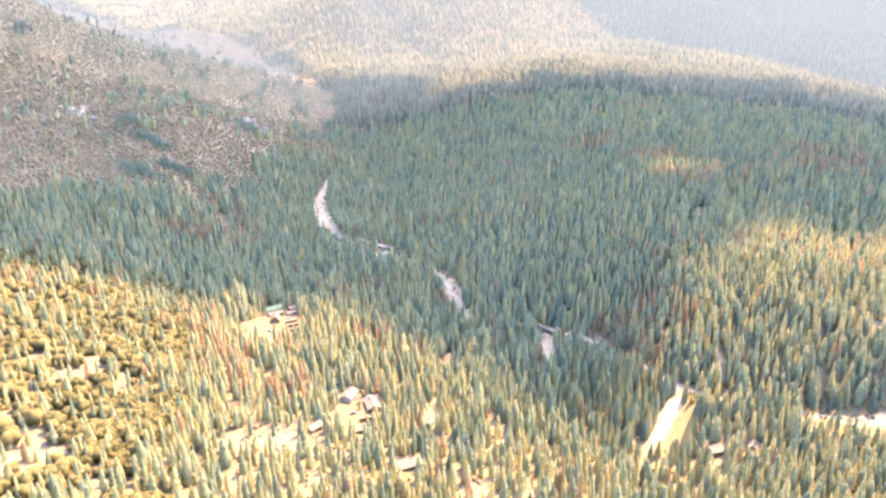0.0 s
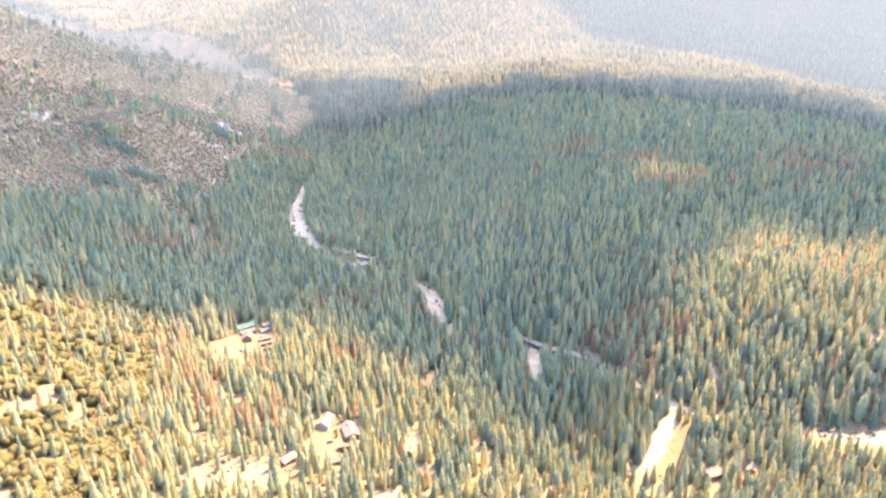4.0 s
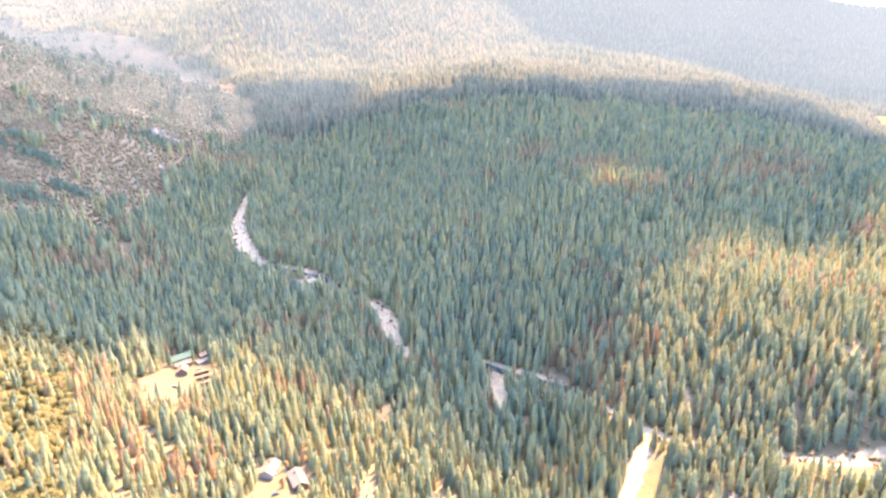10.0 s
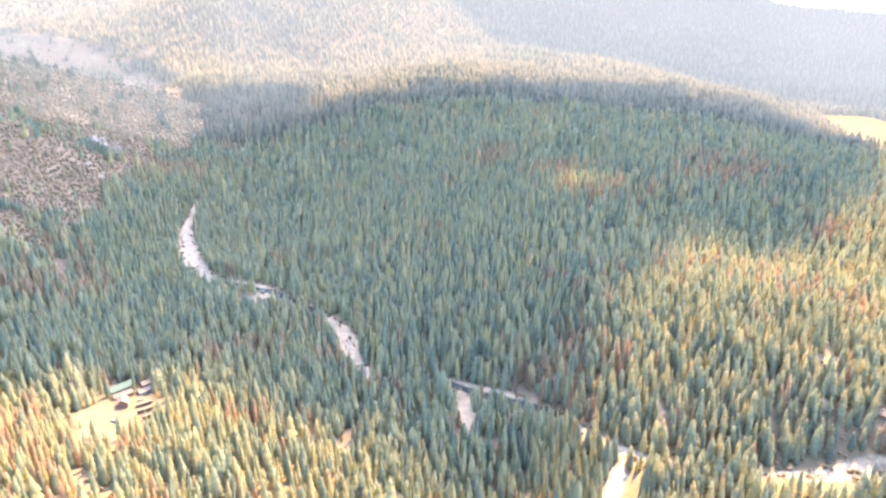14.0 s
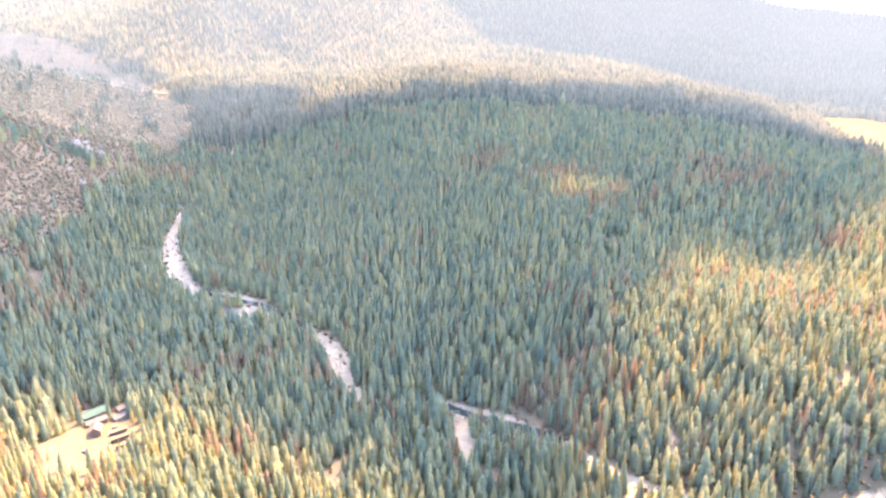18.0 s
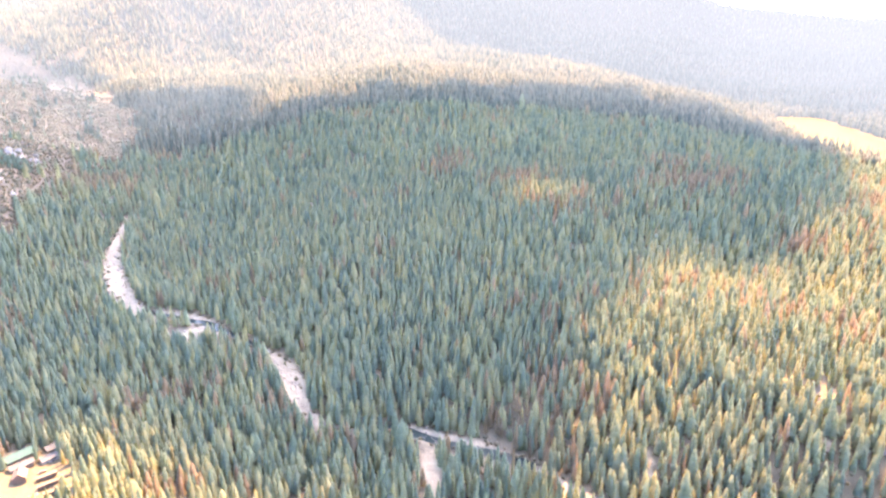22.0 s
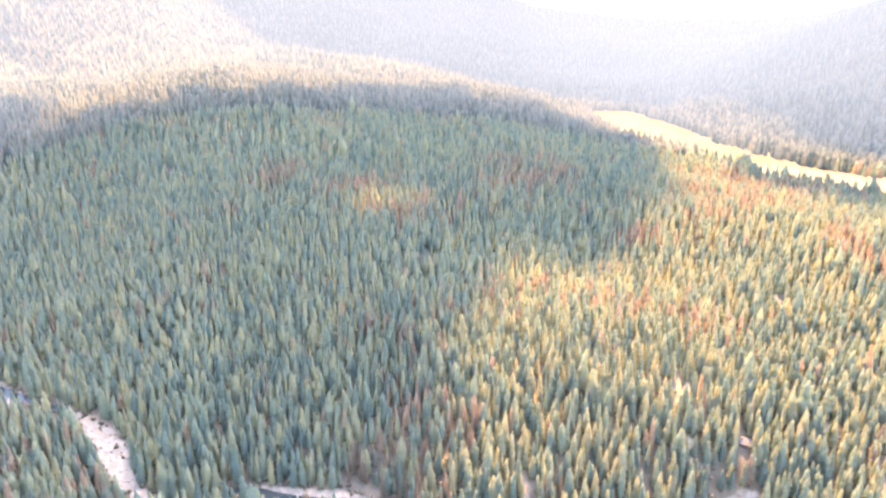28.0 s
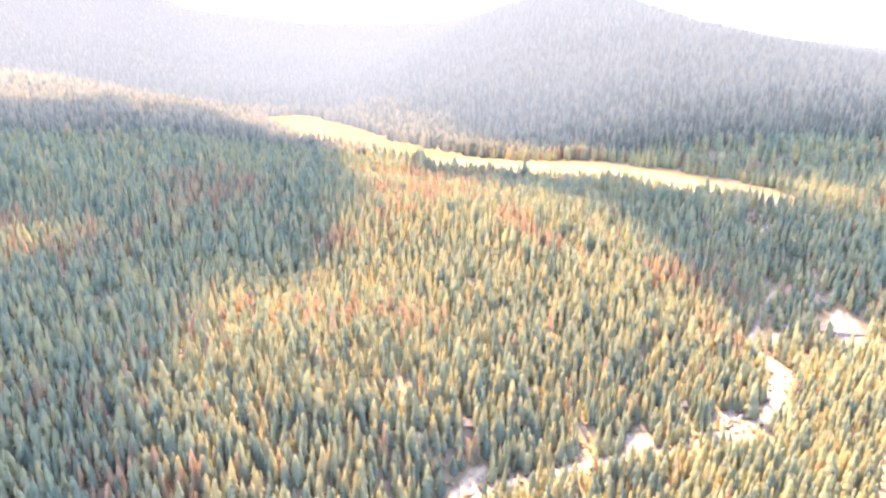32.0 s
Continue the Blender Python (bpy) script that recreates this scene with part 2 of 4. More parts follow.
# the stream bed: x, y, level, half its stony width
STREAM = [(-144, 1520, 62, 2), (-146, 1303, 36, 4), (-160, 1180, 22, 1.5), (-187, 1058, 6, 3), (-179, 951, 2, 8), (-171, 894, 1, 9), (-158, 843, 0, 11),
          (-138, 784, 0, 11), (-119, 755, -1, 9), (-89, 742, -1, 9), (-62, 720, -1, 9), (-39, 686, -1, 5), (-17, 661, -1, 4), (-4, 635, -2, 7),
          (8, 600, -2, 9), (13, 560, -3, 6), (26, 535, -3, 4), (46, 525, -3, 3), (62, 524, -3, 7), (80, 516, -4, 8), (116, 493, -6, 9),
          (145, 467, -8, 4), (168, 432, -11, 6), (195, 412, -12, 4), (237, 396, -12, 2), (283, 388, -12, 3), (320, 374, -11, 3),
          (370, 336, -10, 4), (410, 297, -9, 2.5), (476, 254, -5, 4), (539, 257, 0, 8), (568, 285, 4, 3), (615, 286, 11, 2), (700, 280, 20, 2)]
# stony or sandy patches: x, y, half length, half width, turn
SANDS = [(6, 605, 40, 8, 100), (-74, 700, 22, 10, 150), (84, 478, 22, 5, 85), (152, 394, 32, 5, 55), (298, 386, 30, 7, 0), (-172, 905, 60, 8, 97),
         (455, 272, 16, 9, 30), (402, 318, 14, 7, 0), (626, 224, 20, 12, 20), (203, 437, 16, 2.5, 70), (392, 392, 6, 3, 20), (305, 421, 5, 3, 0), (585, 268, 9, 6, 0)]
# bare, dry ground with few trees: x, y, half length, half width, turn
CLEARINGS = [(-142, 487, 33, 22, 120), (-127, 506, 29, 16, 110), (-61, 366, 26, 14, 75), (-72, 330, 14, 8, 20), (157, 386, 30, 8, 55), (275, 384, 50, 18, 0), (566, 429, 13, 24, 10),
             (455, 275, 18, 10, 140), (628, 226, 30, 17, 15), (540, 258, 22, 9, 10), (-24, 312, 16, 8, 20)]
MEADOW = [(1085, 1340, 50), (1020, 1230, 64), (960, 1100, 66), (905, 985, 46), (850, 800, 40), (832, 650, 44), (890, 560, 56), (880, 450, 50), (858, 350, 30), (850, 308, 12)]


def wave(x, y, size, seed):
    """Smooth noise, about -1 to 1, for arrays."""
    rng = np.random.default_rng(seed)
    out = 0.0
    for k in range(7):
        a, p, s = rng.uniform(0, math.tau), rng.uniform(0, math.tau), size * rng.uniform(0.6, 1.7)
        out = out + np.sin((x * math.cos(a) + y * math.sin(a)) * math.tau / s + p + 0.7 * np.sin((y * math.cos(a) - x * math.sin(a)) * 4.1 / s + k))
    return out / 3.2


def along(x, y, line):
    """Distance to a line of points, and the line's other values there."""
    best = np.full(np.shape(x), 1e9)
    vals = [np.zeros(np.shape(x)) for _ in line[0][2:]]
    for a, b in zip(line, line[1:]):
        dx, dy = b[0] - a[0], b[1] - a[1]
        f = np.clip(((x - a[0]) * dx + (y - a[1]) * dy) / (dx * dx + dy * dy), 0, 1)
        d = np.hypot(x - a[0] - f * dx, y - a[1] - f * dy)
        near = d < best
        best = np.where(near, d, best)
        vals = [np.where(near, p + f * (q - p), v) for v, p, q in zip(vals, a[2:], b[2:])]
    return best, vals


def inside(x, y, ovals):
    """How far inside the nearest oval: over 1 in its middle, 0.5 on its rim, 0 well outside."""
    out = np.zeros(np.shape(x))
    for cx, cy, a, b, turn in ovals:
        c, s = math.cos(radians(turn)), math.sin(radians(turn))
        u, v = ((x - cx) * c + (y - cy) * s) / a, ((y - cy) * c - (x - cx) * s) / b
        out = np.maximum(out, 1.2 - 0.7 * np.hypot(u, v))
    return out


def land(x, y):
    x, y = np.asarray(x, float), np.asarray(y, float)
    r = np.hypot(x - 300, y - 700)
    z = 61.3 + 420 * (1 - np.exp(-(np.maximum(r - 900, 0) / 1900) ** 2))
    for cx, cy, reach, h in HILLS + KNOLLS:
        z = z + h * np.exp(-((x - cx) ** 2 + (y - cy) ** 2) / (2 * reach * reach))
    rough = np.clip((r - 350) / 900, 0.0, 1.0)
    z = z + wave(x, y, 120, 3) * (1.2 + 5 * rough) + wave(x, y, 420, 4) * 14 * rough + np.clip((r - 1500) / 1200, 0, 1) * (38 * wave(x, y, 760, 5) + 14 * wave(x, y, 330, 9))
    reach = np.hypot(x - 29, y - 216)
    top = 228 + np.minimum(reach, 2700) * np.interp(np.degrees(np.arctan2(x - 29, y - 216)), *zip(*SKYLINE))
    z = np.where(reach > 1000, 0.5 * (z + top - np.sqrt((z - top) ** 2 + 400)), z)
    d, (level, half) = along(x, y, STREAM)
    f = np.clip((d - half) / 30, 0, 1)
    z = level + (z - level) * f * f * (3 - 2 * f) + 0.25 * wave(x, y, 9, 6)
    d, (half,) = along(x, y, MEADOW)
    f = np.clip((d - half * 0.8) / 130, 0, 1)
    return 66 + (z - 66) * f * f * (3 - 2 * f)


def sandy(x, y):
    d, (_, half) = along(x, y, STREAM)
    return np.maximum(np.clip(1.25 - 0.8 * d / half, 0, 1.2), inside(x, y, SANDS))


def meadowy(x, y):
    d, (half,) = along(x, y, MEADOW)
    return np.clip(0.5 + (half + 10 * wave(x, y, 60, 8) - d) / 20, 0, 1)


BRUSH_EDGE = ((950, 1040, 1220, 1420, 1600, 1800, 2066, 2250, 2570), (-212, -215, -205, -185, -225, -330, -460, -610, -1040))


def brushy(x, y, z):
    """Where the open, brushy mountain side lies in the west: 0 to 1."""
    f = wave(x, y, 160, 33) * 0.5 + (z - 24) / 26 + 0.3 * wave(x, y, 40, 34)
    f = np.minimum(f, np.minimum(np.interp(y, BRUSH_EDGE[0], BRUSH_EDGE[1]) + 18 * wave(x, y, 90, 39) - x, y - 770 - 0.35 * (x + 250) + 75 * wave(x, y, 130, 46)) / 45)
    return np.clip(f, 0, 1) * ((y > 610) & (y < 2600))


def mesh_of(name, verts, tris, mat, attrs=(), smooth=False):
    """A mesh of triangles from arrays, with a value for each vertex."""
    me = bpy.data.meshes.new(name)
    me.vertices.add(len(verts))
    me.vertices.foreach_set("co", np.ascontiguousarray(verts, np.float32).ravel())
    me.loops.add(tris.size)
    me.loops.foreach_set("vertex_index", np.ascontiguousarray(tris, np.int32).ravel())
    me.polygons.add(len(tris))
    me.polygons.foreach_set("loop_start", np.arange(0, tris.size, 3, dtype=np.int32))
    me.update(calc_edges=True)
    me.polygons.foreach_set("use_smooth", np.full(len(tris), smooth))
    for key, v in attrs:
        me.attributes.new(key, "FLOAT", "POINT").data.foreach_set("value", np.ascontiguousarray(v, np.float32))
    me.materials.append(mat)
    return me


def steps(*parts):
    """Grid lines: (start, end, count) stretches, evenly spaced in each."""
    return np.unique(np.concatenate([np.linspace(a, b, n) for a, b, n in parts]))


gx = steps((-4200, -1200, 30), (-1200, -320, 50), (-320, 720, 230), (720, 1300, 44), (1300, 2600, 40), (2600, 4400, 24))
gy = steps((-1500, 100, 24), (100, 230, 16), (230, 900, 150), (900, 1600, 60), (1600, 3200, 54), (3200, 4700, 26))
X, Y = np.meshgrid(gx, gy)
n, m = len(gx), len(gy)
k = (np.arange(m - 1)[:, None] * n + np.arange(n - 1)[None]).ravel()
tris = np.concatenate([np.stack([k, k + 1, k + n + 1], 1), np.stack([k, k + n + 1, k + n], 1)])
x, y = X.ravel(), Y.ravel()
away = beyond(x, y)[tris].mean(1) > 0
here = np.stack([x, y, land(x, y)], 1)
ground = new("ground", mesh_of("ground", here, tris[~away], ground_mat,
             [("sand", sandy(x, y)), ("meadow", meadowy(x, y)), ("bare", inside(x, y, CLEARINGS)), ("brush", brushy(x, y, here[:, 2]))], smooth=True))
tagged(ground, "dry forest floor with sandy clearings and a yellow meadow", "ground", kind="structure")
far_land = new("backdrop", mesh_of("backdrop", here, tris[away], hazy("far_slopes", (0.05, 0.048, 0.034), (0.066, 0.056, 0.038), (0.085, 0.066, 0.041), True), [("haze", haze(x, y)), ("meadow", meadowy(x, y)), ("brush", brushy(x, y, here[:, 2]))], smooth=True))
tagged(far_land, "mountains round the valley with pale haze painted on as glow", "mountains", kind="structure")

# the stream's water: two dark pools
WATER = Mat("water", 0.2, 0.0, 0.06).colour((0.012, 0.018, 0.016))
WATER.bump(WATER.noise(0.8, 3.0), 0.25, 0.05)


def ribbon(name, line, width, up, mat):
    pts = []
    for a, b in zip(line, line[1:]):
        c = max(2, int(math.dist(a[:2], b[:2]) / 4))
        pts += [[p + (q - p) * i / c for p, q in zip(a, b)] for i in range(c)]
    pts = np.array(pts + [list(line[-1])])
    go = np.gradient(pts[:, :2], axis=0)
    go /= np.linalg.norm(go, axis=1)[:, None]
    s = np.arange(len(pts)) * 4.0
    off = wave(s, s * 0, 55, 11) * 2.0
    half = width * (1 + 0.35 * wave(s, s * 0, 37, 12))
    side = np.stack([-go[:, 1], go[:, 0]], 1)
    v = []
    for f in (-1, 0, 1):
        xy = pts[:, :2] + side * (off + f * half)[:, None]
        v.append(np.c_[xy, pts[:, 2] + up])
    c = len(pts)
    i = np.arange(c - 1)
    t = np.concatenate([np.concatenate([np.stack([i + o, i + 1 + o, i + 1 + c + o], 1), np.stack([i + o, i + 1 + c + o, i + c + o], 1)]) for o in (0, c)])
    return new(name, mesh_of(name, np.concatenate(v), t, mat, smooth=True))


for a, b, w in ((8, 13, 3.6), (18, 22, 4.2)):
    tagged(ribbon("water", STREAM[a:b], w, 0.42, WATER.m), "dark still pool in the stream bed", "stream pool", kind="structure")

# trees ---------------------------------------------------------------------
def conifer(rng, tiers, spokes, bare=0.08, wide=0.215, ragged=1.0):
    """A crown one metre high, full and pointed, as overlapping drooping skirts of boughs: vertices and triangles."""
    v, t = [], []
    blunt = rng.uniform(0.62, 0.9)
    for i in range(tiers):
        f = i / tiers
        lo, hi = bare + (1 - bare) * f, bare + (1 - bare) * min(1.0, f + 2.1 / tiers)
        r = wide * (1 - f) ** blunt * (0.78 + 0.22 * min(1, 5 * f)) * rng.uniform(0.9, 1.1)
        c = rng.normal(0, 0.007, 2) * ragged
        o = len(v)
        v.append((c[0], c[1], hi))
        a0 = rng.uniform(0, 6.28)
        for j in range(spokes * 2):
            a = a0 + math.pi * j / spokes + rng.normal(0, 0.07)
            if j % 2 == 0:
                q, z = r * (1 + 0.14 * ragged * rng.uniform(-1, 1)), lo - 0.02 - 0.03 * rng.random()
            else:
                q, z = r * (1 - 0.3 * ragged * rng.uniform(0.5, 1)), lo + (hi - lo) * rng.uniform(0.02, 0.14)
            v.append((c[0] + q * math.cos(a), c[1] + q * math.sin(a), z))
        t += [(o, o + 1 + j, o + 1 + (j + 1) % (spokes * 2)) for j in range(spokes * 2)]
    return np.array(v), np.array(t)


def trunk(sides, top, r):
    a = np.arange(sides) * math.tau / sides
    v = np.concatenate([np.stack([r * np.cos(a), r * np.sin(a), 0 * a - 0.04], 1), np.stack([0.3 * r * np.cos(a), 0.3 * r * np.sin(a), 0 * a + top], 1)])
    i, j = np.arange(sides), (np.arange(sides) + 1) % sides
    return v, np.concatenate([np.stack([i, j, j + sides], 1), np.stack([i, j + sides, i + sides], 1)])


def bush(rng, clumps, rings=2, sides=6):
    """A rounded crown one metre high, of a few overlapping ragged clumps."""
    v, t = [], []
    for c in range(clumps):
        a, d = rng.uniform(0, 6.28), (0 if c == 0 else rng.uniform(0.2, 0.4))
        cx, cy, cz, r = d * math.cos(a), d * math.sin(a), rng.uniform(0.42, 0.62), rng.uniform(0.30, 0.45)
        o = len(v)
        v.append((cx, cy, cz + r * rng.uniform(0.8, 1.1)))
        for k in range(rings):
            e = math.pi * (0.5 - (k + 1) / (rings + 0.6))
            for j in range(sides):
                b, q = math.tau * (j + 0.5 * k) / sides, r * rng.uniform(0.7, 1.25)
                v.append((cx + q * math.cos(e) * math.cos(b), cy + q * math.cos(e) * math.sin(b), cz + q * math.sin(e)))
        t += [(o, o + 1 + j, o + 1 + (j + 1) % sides) for j in range(sides)]
        for k in range(rings - 1):
            p, q = o + 1 + k * sides, o + 1 + (k + 1) * sides
            for j in range(sides):
                t += [(p + j, q + j, p + (j + 1) % sides), (q + j, q + (j + 1) % sides, p + (j + 1) % sides)]
    return np.array(v), np.array(t)


def joined(parts):
    v, t, o = [], [], 0
    for a, b in parts:
        v.append(a), t.append(b + o)
        o += len(a)
    return np.concatenate(v), np.concatenate(t)


def wood(name, mat, shapes, spots, label, category):
    """Many trees as one mesh. spots: rows of x, y, height, girth, turn, tint."""
    V, T, A, F, o = [], [], [], [], 0
    z = land(spots[:, 0], spots[:, 1])
    which = (np.arange(len(spots)) * 7 + (spots[:, 5] * 50).astype(int)) % len(shapes)
    for i, (v, t) in enumerate(shapes):
        s, g = spots[which == i], z[which == i]
        if not len(s):
            continue
        c, n = np.cos(s[:, 4])[:, None], np.sin(s[:, 4])[:, None]
        w = (s[:, 2] * s[:, 3])[:, None]
        p = np.stack([(v[:, 0] * c - v[:, 1] * n) * w + s[:, :1], (v[:, 0] * n + v[:, 1] * c) * w + s[:, 1:2], v[:, 2] * s[:, 2:3] + g[:, None]], -1)
        V.append(p.reshape(-1, 3))
        T.append((t[None] + (o + np.arange(len(s)) * len(v))[:, None, None]).reshape(-1, 3))
        A.append(np.repeat(s[:, 5], len(v)))
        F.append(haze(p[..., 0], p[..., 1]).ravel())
        o += len(s) * len(v)
    return tagged(new(name, mesh_of(name, np.concatenate(V), np.concatenate(T), mat, [("tint", np.concatenate(A)), ("haze", np.concatenate(F))], True)), label, category, kind="stuff")


rng = np.random.default_rng(20)
# where buildings stand, and how far their yards reach
BUILT = [(-147, 531, 9), (-143, 520, 7), (-140, 509, 7), (-131, 527, 6), (-133, 539, 5), (-63, 391, 8), (-47, 383, 8), (-78, 347, 6), (-52, 352, 6), (-21, 319, 8), (-9, 366, 5), (174, 364, 7),
         (199, 366, 6), (337, 407, 5), (453, 307, 6), (622, 226, 20), (655, 246, 7), (684, 256, 7), (606, 262, 6), (771, 324, 8), (281, 776, 8)]
# rings round the middle of the way: from, to, spacing
RINGS = [(120, 520, 4.4), (520, 950, 4.8), (950, 1750, 6.8), (1750, 2800, 11.2), (2800, 4300, 20.0)]
RUSTY = [(-75, 590, 40, 14, 20), (5, 545, 14, 6, 100), (-60, 480, 20, 10, 0), (-110, 385, 30, 14, 20), (490, 822, 85, 42, 10), (290, 905, 55, 24, 0), (-84, 584, 30, 13, 10), (230, 1000, 50, 25, 20),
         (-230, 1150, 90, 30, 60), (-170, 1350, 60, 26, 90), (545, 300, 26, 12, 60), (610, 640, 90, 30, 100), (700, 700, 110, 40, 90), (560, 480, 40, 20, 60), (470, 640, 30, 15, 0),
         (520, 900, 60, 25, 0), (-300, 700, 40, 18, 10)]
pine, rust, oak, brush = {}, {}, {}, {}
for ring, (r0, r1, gap) in enumerate(RINGS):
    ax = np.arange(-r1, r1, gap)
    x, y = [a.ravel() for a in np.meshgrid(ax + 15, ax + 110)]
    x, y = x + rng.uniform(-0.48, 0.48, x.shape) * gap, y + rng.uniform(-0.48, 0.48, x.shape) * gap
    r = np.hypot(x - 15, y - 110)
    ok = (r >= r0) & (r < r1) & (np.arctan2(x, y + 30) > radians(-41)) & (np.arctan2(x + 60, y - 216) < radians(93)) & (y > 120)
    x, y = x[ok], y[ok]
    z = land(x, y)
    keep = (sandy(x, y) < 0.38 + 0.12 * wave(x, y, 25, 30)) & (sandy(x, y + 9) < 0.8 + 0.2 * wave(x, y, 25, 30)) & (inside(x, y + 15, SANDS) < rng.uniform(0.6, 1.1, x.shape)) & (meadowy(x, y) < 0.3) & (meadowy(x + 15, y + 8) < 0.6) & (meadowy(x + 28, y + 14) < rng.uniform(0.7, 1.4, x.shape)) & (inside(x, y, CLEARINGS) < rng.uniform(0.38, 0.95, x.shape) - 0.15 * (x < -95))
    for hx, hy, reach in BUILT:
        keep &= (np.hypot(x - hx, y - hy) > reach) & ~((np.abs(x - hx * (1 - 9 / hy)) < reach * 0.7) & (y < hy) & (y > hy - reach * 2.3))
    gaps = wave(x, y, 70, 31) + 0.6 * wave(x, y, 24, 32)
    south = np.clip((470 - y - 0.25 * x) / 150, 0, 1)                     # thinner wood on the sunny near side
    east = np.clip((x - 200) / 200, 0, 1) * np.clip((560 - y) / 150, 0, 1)
    south = south * np.clip((260 - x) / 120, 0, 1)
    keep &= gaps < 1.5 - 0.8 * south - 0.25 * east + rng.normal(0, 0.25, x.shape) * (1 + 1.8 * south)
    slope = brushy(x, y, z) > rng.uniform(0.15, 0.85, x.shape)
    open_wood = wave(x, y, 300, 40) + 0.5 * wave(x, y, 90, 41)              # clearings on the far slopes
    keep &= (beyond(x, y) < 0) | (open_wood < 1.35 + np.clip((x - 300) / 300, 0, 1) + rng.normal(0, 0.2, x.shape))
    x, y, z, slope, south = x[keep], y[keep], z[keep], slope[keep], south[keep]
    p = rng.random(x.shape)
    oaky = (x < -150 - 0.3 * (y - 330)) & (y < 560) & (p < 0.66) & (wave(x, y, 90, 35) > -0.4 - np.clip((-170 - x) / 100, 0, 1))
    dead = ~slope & ~oaky & ((inside(x, y, RUSTY) > rng.uniform(0.28, 1.2, x.shape)) | (p > 0.972) | ((wave(x, y, 210, 36) + 0.5 * wave(x, y, 40, 37) > 0.95) & (p < 0.36)))
    scrub = slope & (p < 0.985) & (wave(x, y, 55, 44) + 0.5 * wave(x, y, 20, 45) < 1.15)
    h = np.clip(rng.normal(17.2, 3.0, x.shape), 8, 26) * (1 + 0.1 * wave(x, y, 120, 38)) * (1 - 0.2 * south) * np.minimum(1.12, (gap / 6.0) ** 0.35)
    h = np.where(rng.random(x.shape) < 0.14, h * 0.55, h)
    h = np.where(rng.random(x.shape) < 0.06, h * 1.3, h)
    rows = np.stack([x, y, h, rng.uniform(0.6, 1.18, x.shape) * np.minimum(1.3, (gap / 5.6) ** 0.45) * (1.08 if ring == 0 else 1.0), rng.uniform(0, 6.28, x.shape), rng.random(x.shape)], 1)
    low = rows.copy()
    low[:, 2] = np.where(scrub, rng.uniform(3.0, 7.5, x.shape) * (gap / 6.5) ** 0.8, rng.uniform(5.0, 9.0, x.shape))
    low[:, 3] = rng.uniform(0.8, 1.15, x.shape)
    pine[ring], rust[ring] = rows[~(oaky | dead | scrub)], rows[dead]
    oak[ring], brush[ring] = low[oaky], low[scrub]

# closer brush on the slope over the bend of the stream
x, y = [a.ravel() for a in np.meshgrid(np.arange(-720, -150, 7.0), np.arange(640, 1200, 7.0))]
x, y = x + rng.uniform(-2.3, 2.3, x.shape), y + rng.uniform(-2.3, 2.3, x.shape)
slope = (brushy(x, y, land(x, y)) > rng.uniform(0.1, 0.9, x.shape)) & (wave(x, y, 55, 44) + 0.5 * wave(x, y, 20, 45) < 1.3)
x, y = x[slope], y[slope]
brush[1] = np.concatenate([brush[1], np.stack([x, y, rng.uniform(2.5, 6.0, x.shape), rng.uniform(0.8, 1.2, x.shape), rng.uniform(0, 6.28, x.shape), rng.random(x.shape)], 1)])
x, y = [a.ravel() for a in np.meshgrid(np.arange(-760, -150, 8.5), np.arange(1200, 1680, 8.5))]
x, y = x + rng.uniform(-3, 3, x.shape), y + rng.uniform(-3, 3, x.shape)
slope = brushy(x, y, land(x, y)) > rng.uniform(0.1, 0.9, x.shape)
x, y = x[slope], y[slope]
brush[2] = np.concatenate([brush[2], np.stack([x, y, rng.uniform(3.0, 6.5, x.shape), rng.uniform(0.9, 1.3, x.shape), rng.uniform(0, 6.28, x.shape), rng.random(x.shape)], 1)])
# dark groves in the folds of the brushy slope, one below the pale crags: x, y, half length, half width, turn
for gx0, gy0, long, wide, turn, count in ((-318, 1095, 26, 15, 30, 120), (-395, 902, 30, 7, -20, 90), (-377, 822, 28, 8, -10, 80), (-440, 950, 24, 6, -25, 50), (-350, 860, 22, 6, 10, 50), (-240, 1210, 20, 10, 60, 30)):
    u, v = rng.normal(0, 0.55, count) * long, rng.normal(0, 0.55, count) * wide
    c, sn = math.cos(radians(turn)), math.sin(radians(turn))
    pine[1] = np.concatenate([pine[1], np.stack([gx0 + u * c - v * sn, gy0 + u * sn + v * c, rng.uniform(6, 13, count), rng.uniform(1.0, 1.6, count), rng.uniform(0, 6.28, count), rng.uniform(0, 0.25, count)], 1)])
# the wood under and behind the way
x, y = [a.ravel() for a in np.meshgrid(np.arange(-420, 460, 6.4), np.arange(-330, 300, 6.4))]
x, y = x + rng.uniform(-3.4, 3.4, x.shape), y + rng.uniform(-3.4, 3.4, x.shape)
ok = (np.hypot(x - 15, y - 110) < 122) | (np.arctan2(x, y + 30) < radians(-42)) | (np.arctan2(x + 60, y - 216) > radians(94)) | (y < 119)
for hx, hy, reach in BUILT:
    ok &= np.hypot(x - hx, y - hy) > reach + 2
x, y = x[ok & (sandy(x, y) < 0.4)], y[ok & (sandy(x, y) < 0.4)]
behind = np.stack([x, y, rng.normal(16, 3, x.shape).clip(8, 24), rng.uniform(0.9, 1.35, x.shape), rng.uniform(0, 6.28, x.shape), rng.random(x.shape)], 1)
# undergrowth between the trees of the near slopes
x, y = rng.uniform(-140, 620, 7500), rng.uniform(250, 640, 7500)
ok = (sandy(x, y) < 0.4) & (meadowy(x, y) < 0.3) & (inside(x, y, CLEARINGS) < 0.75)
for hx, hy, reach in BUILT:
    ok &= np.hypot(x - hx, y - hy) > reach + 1
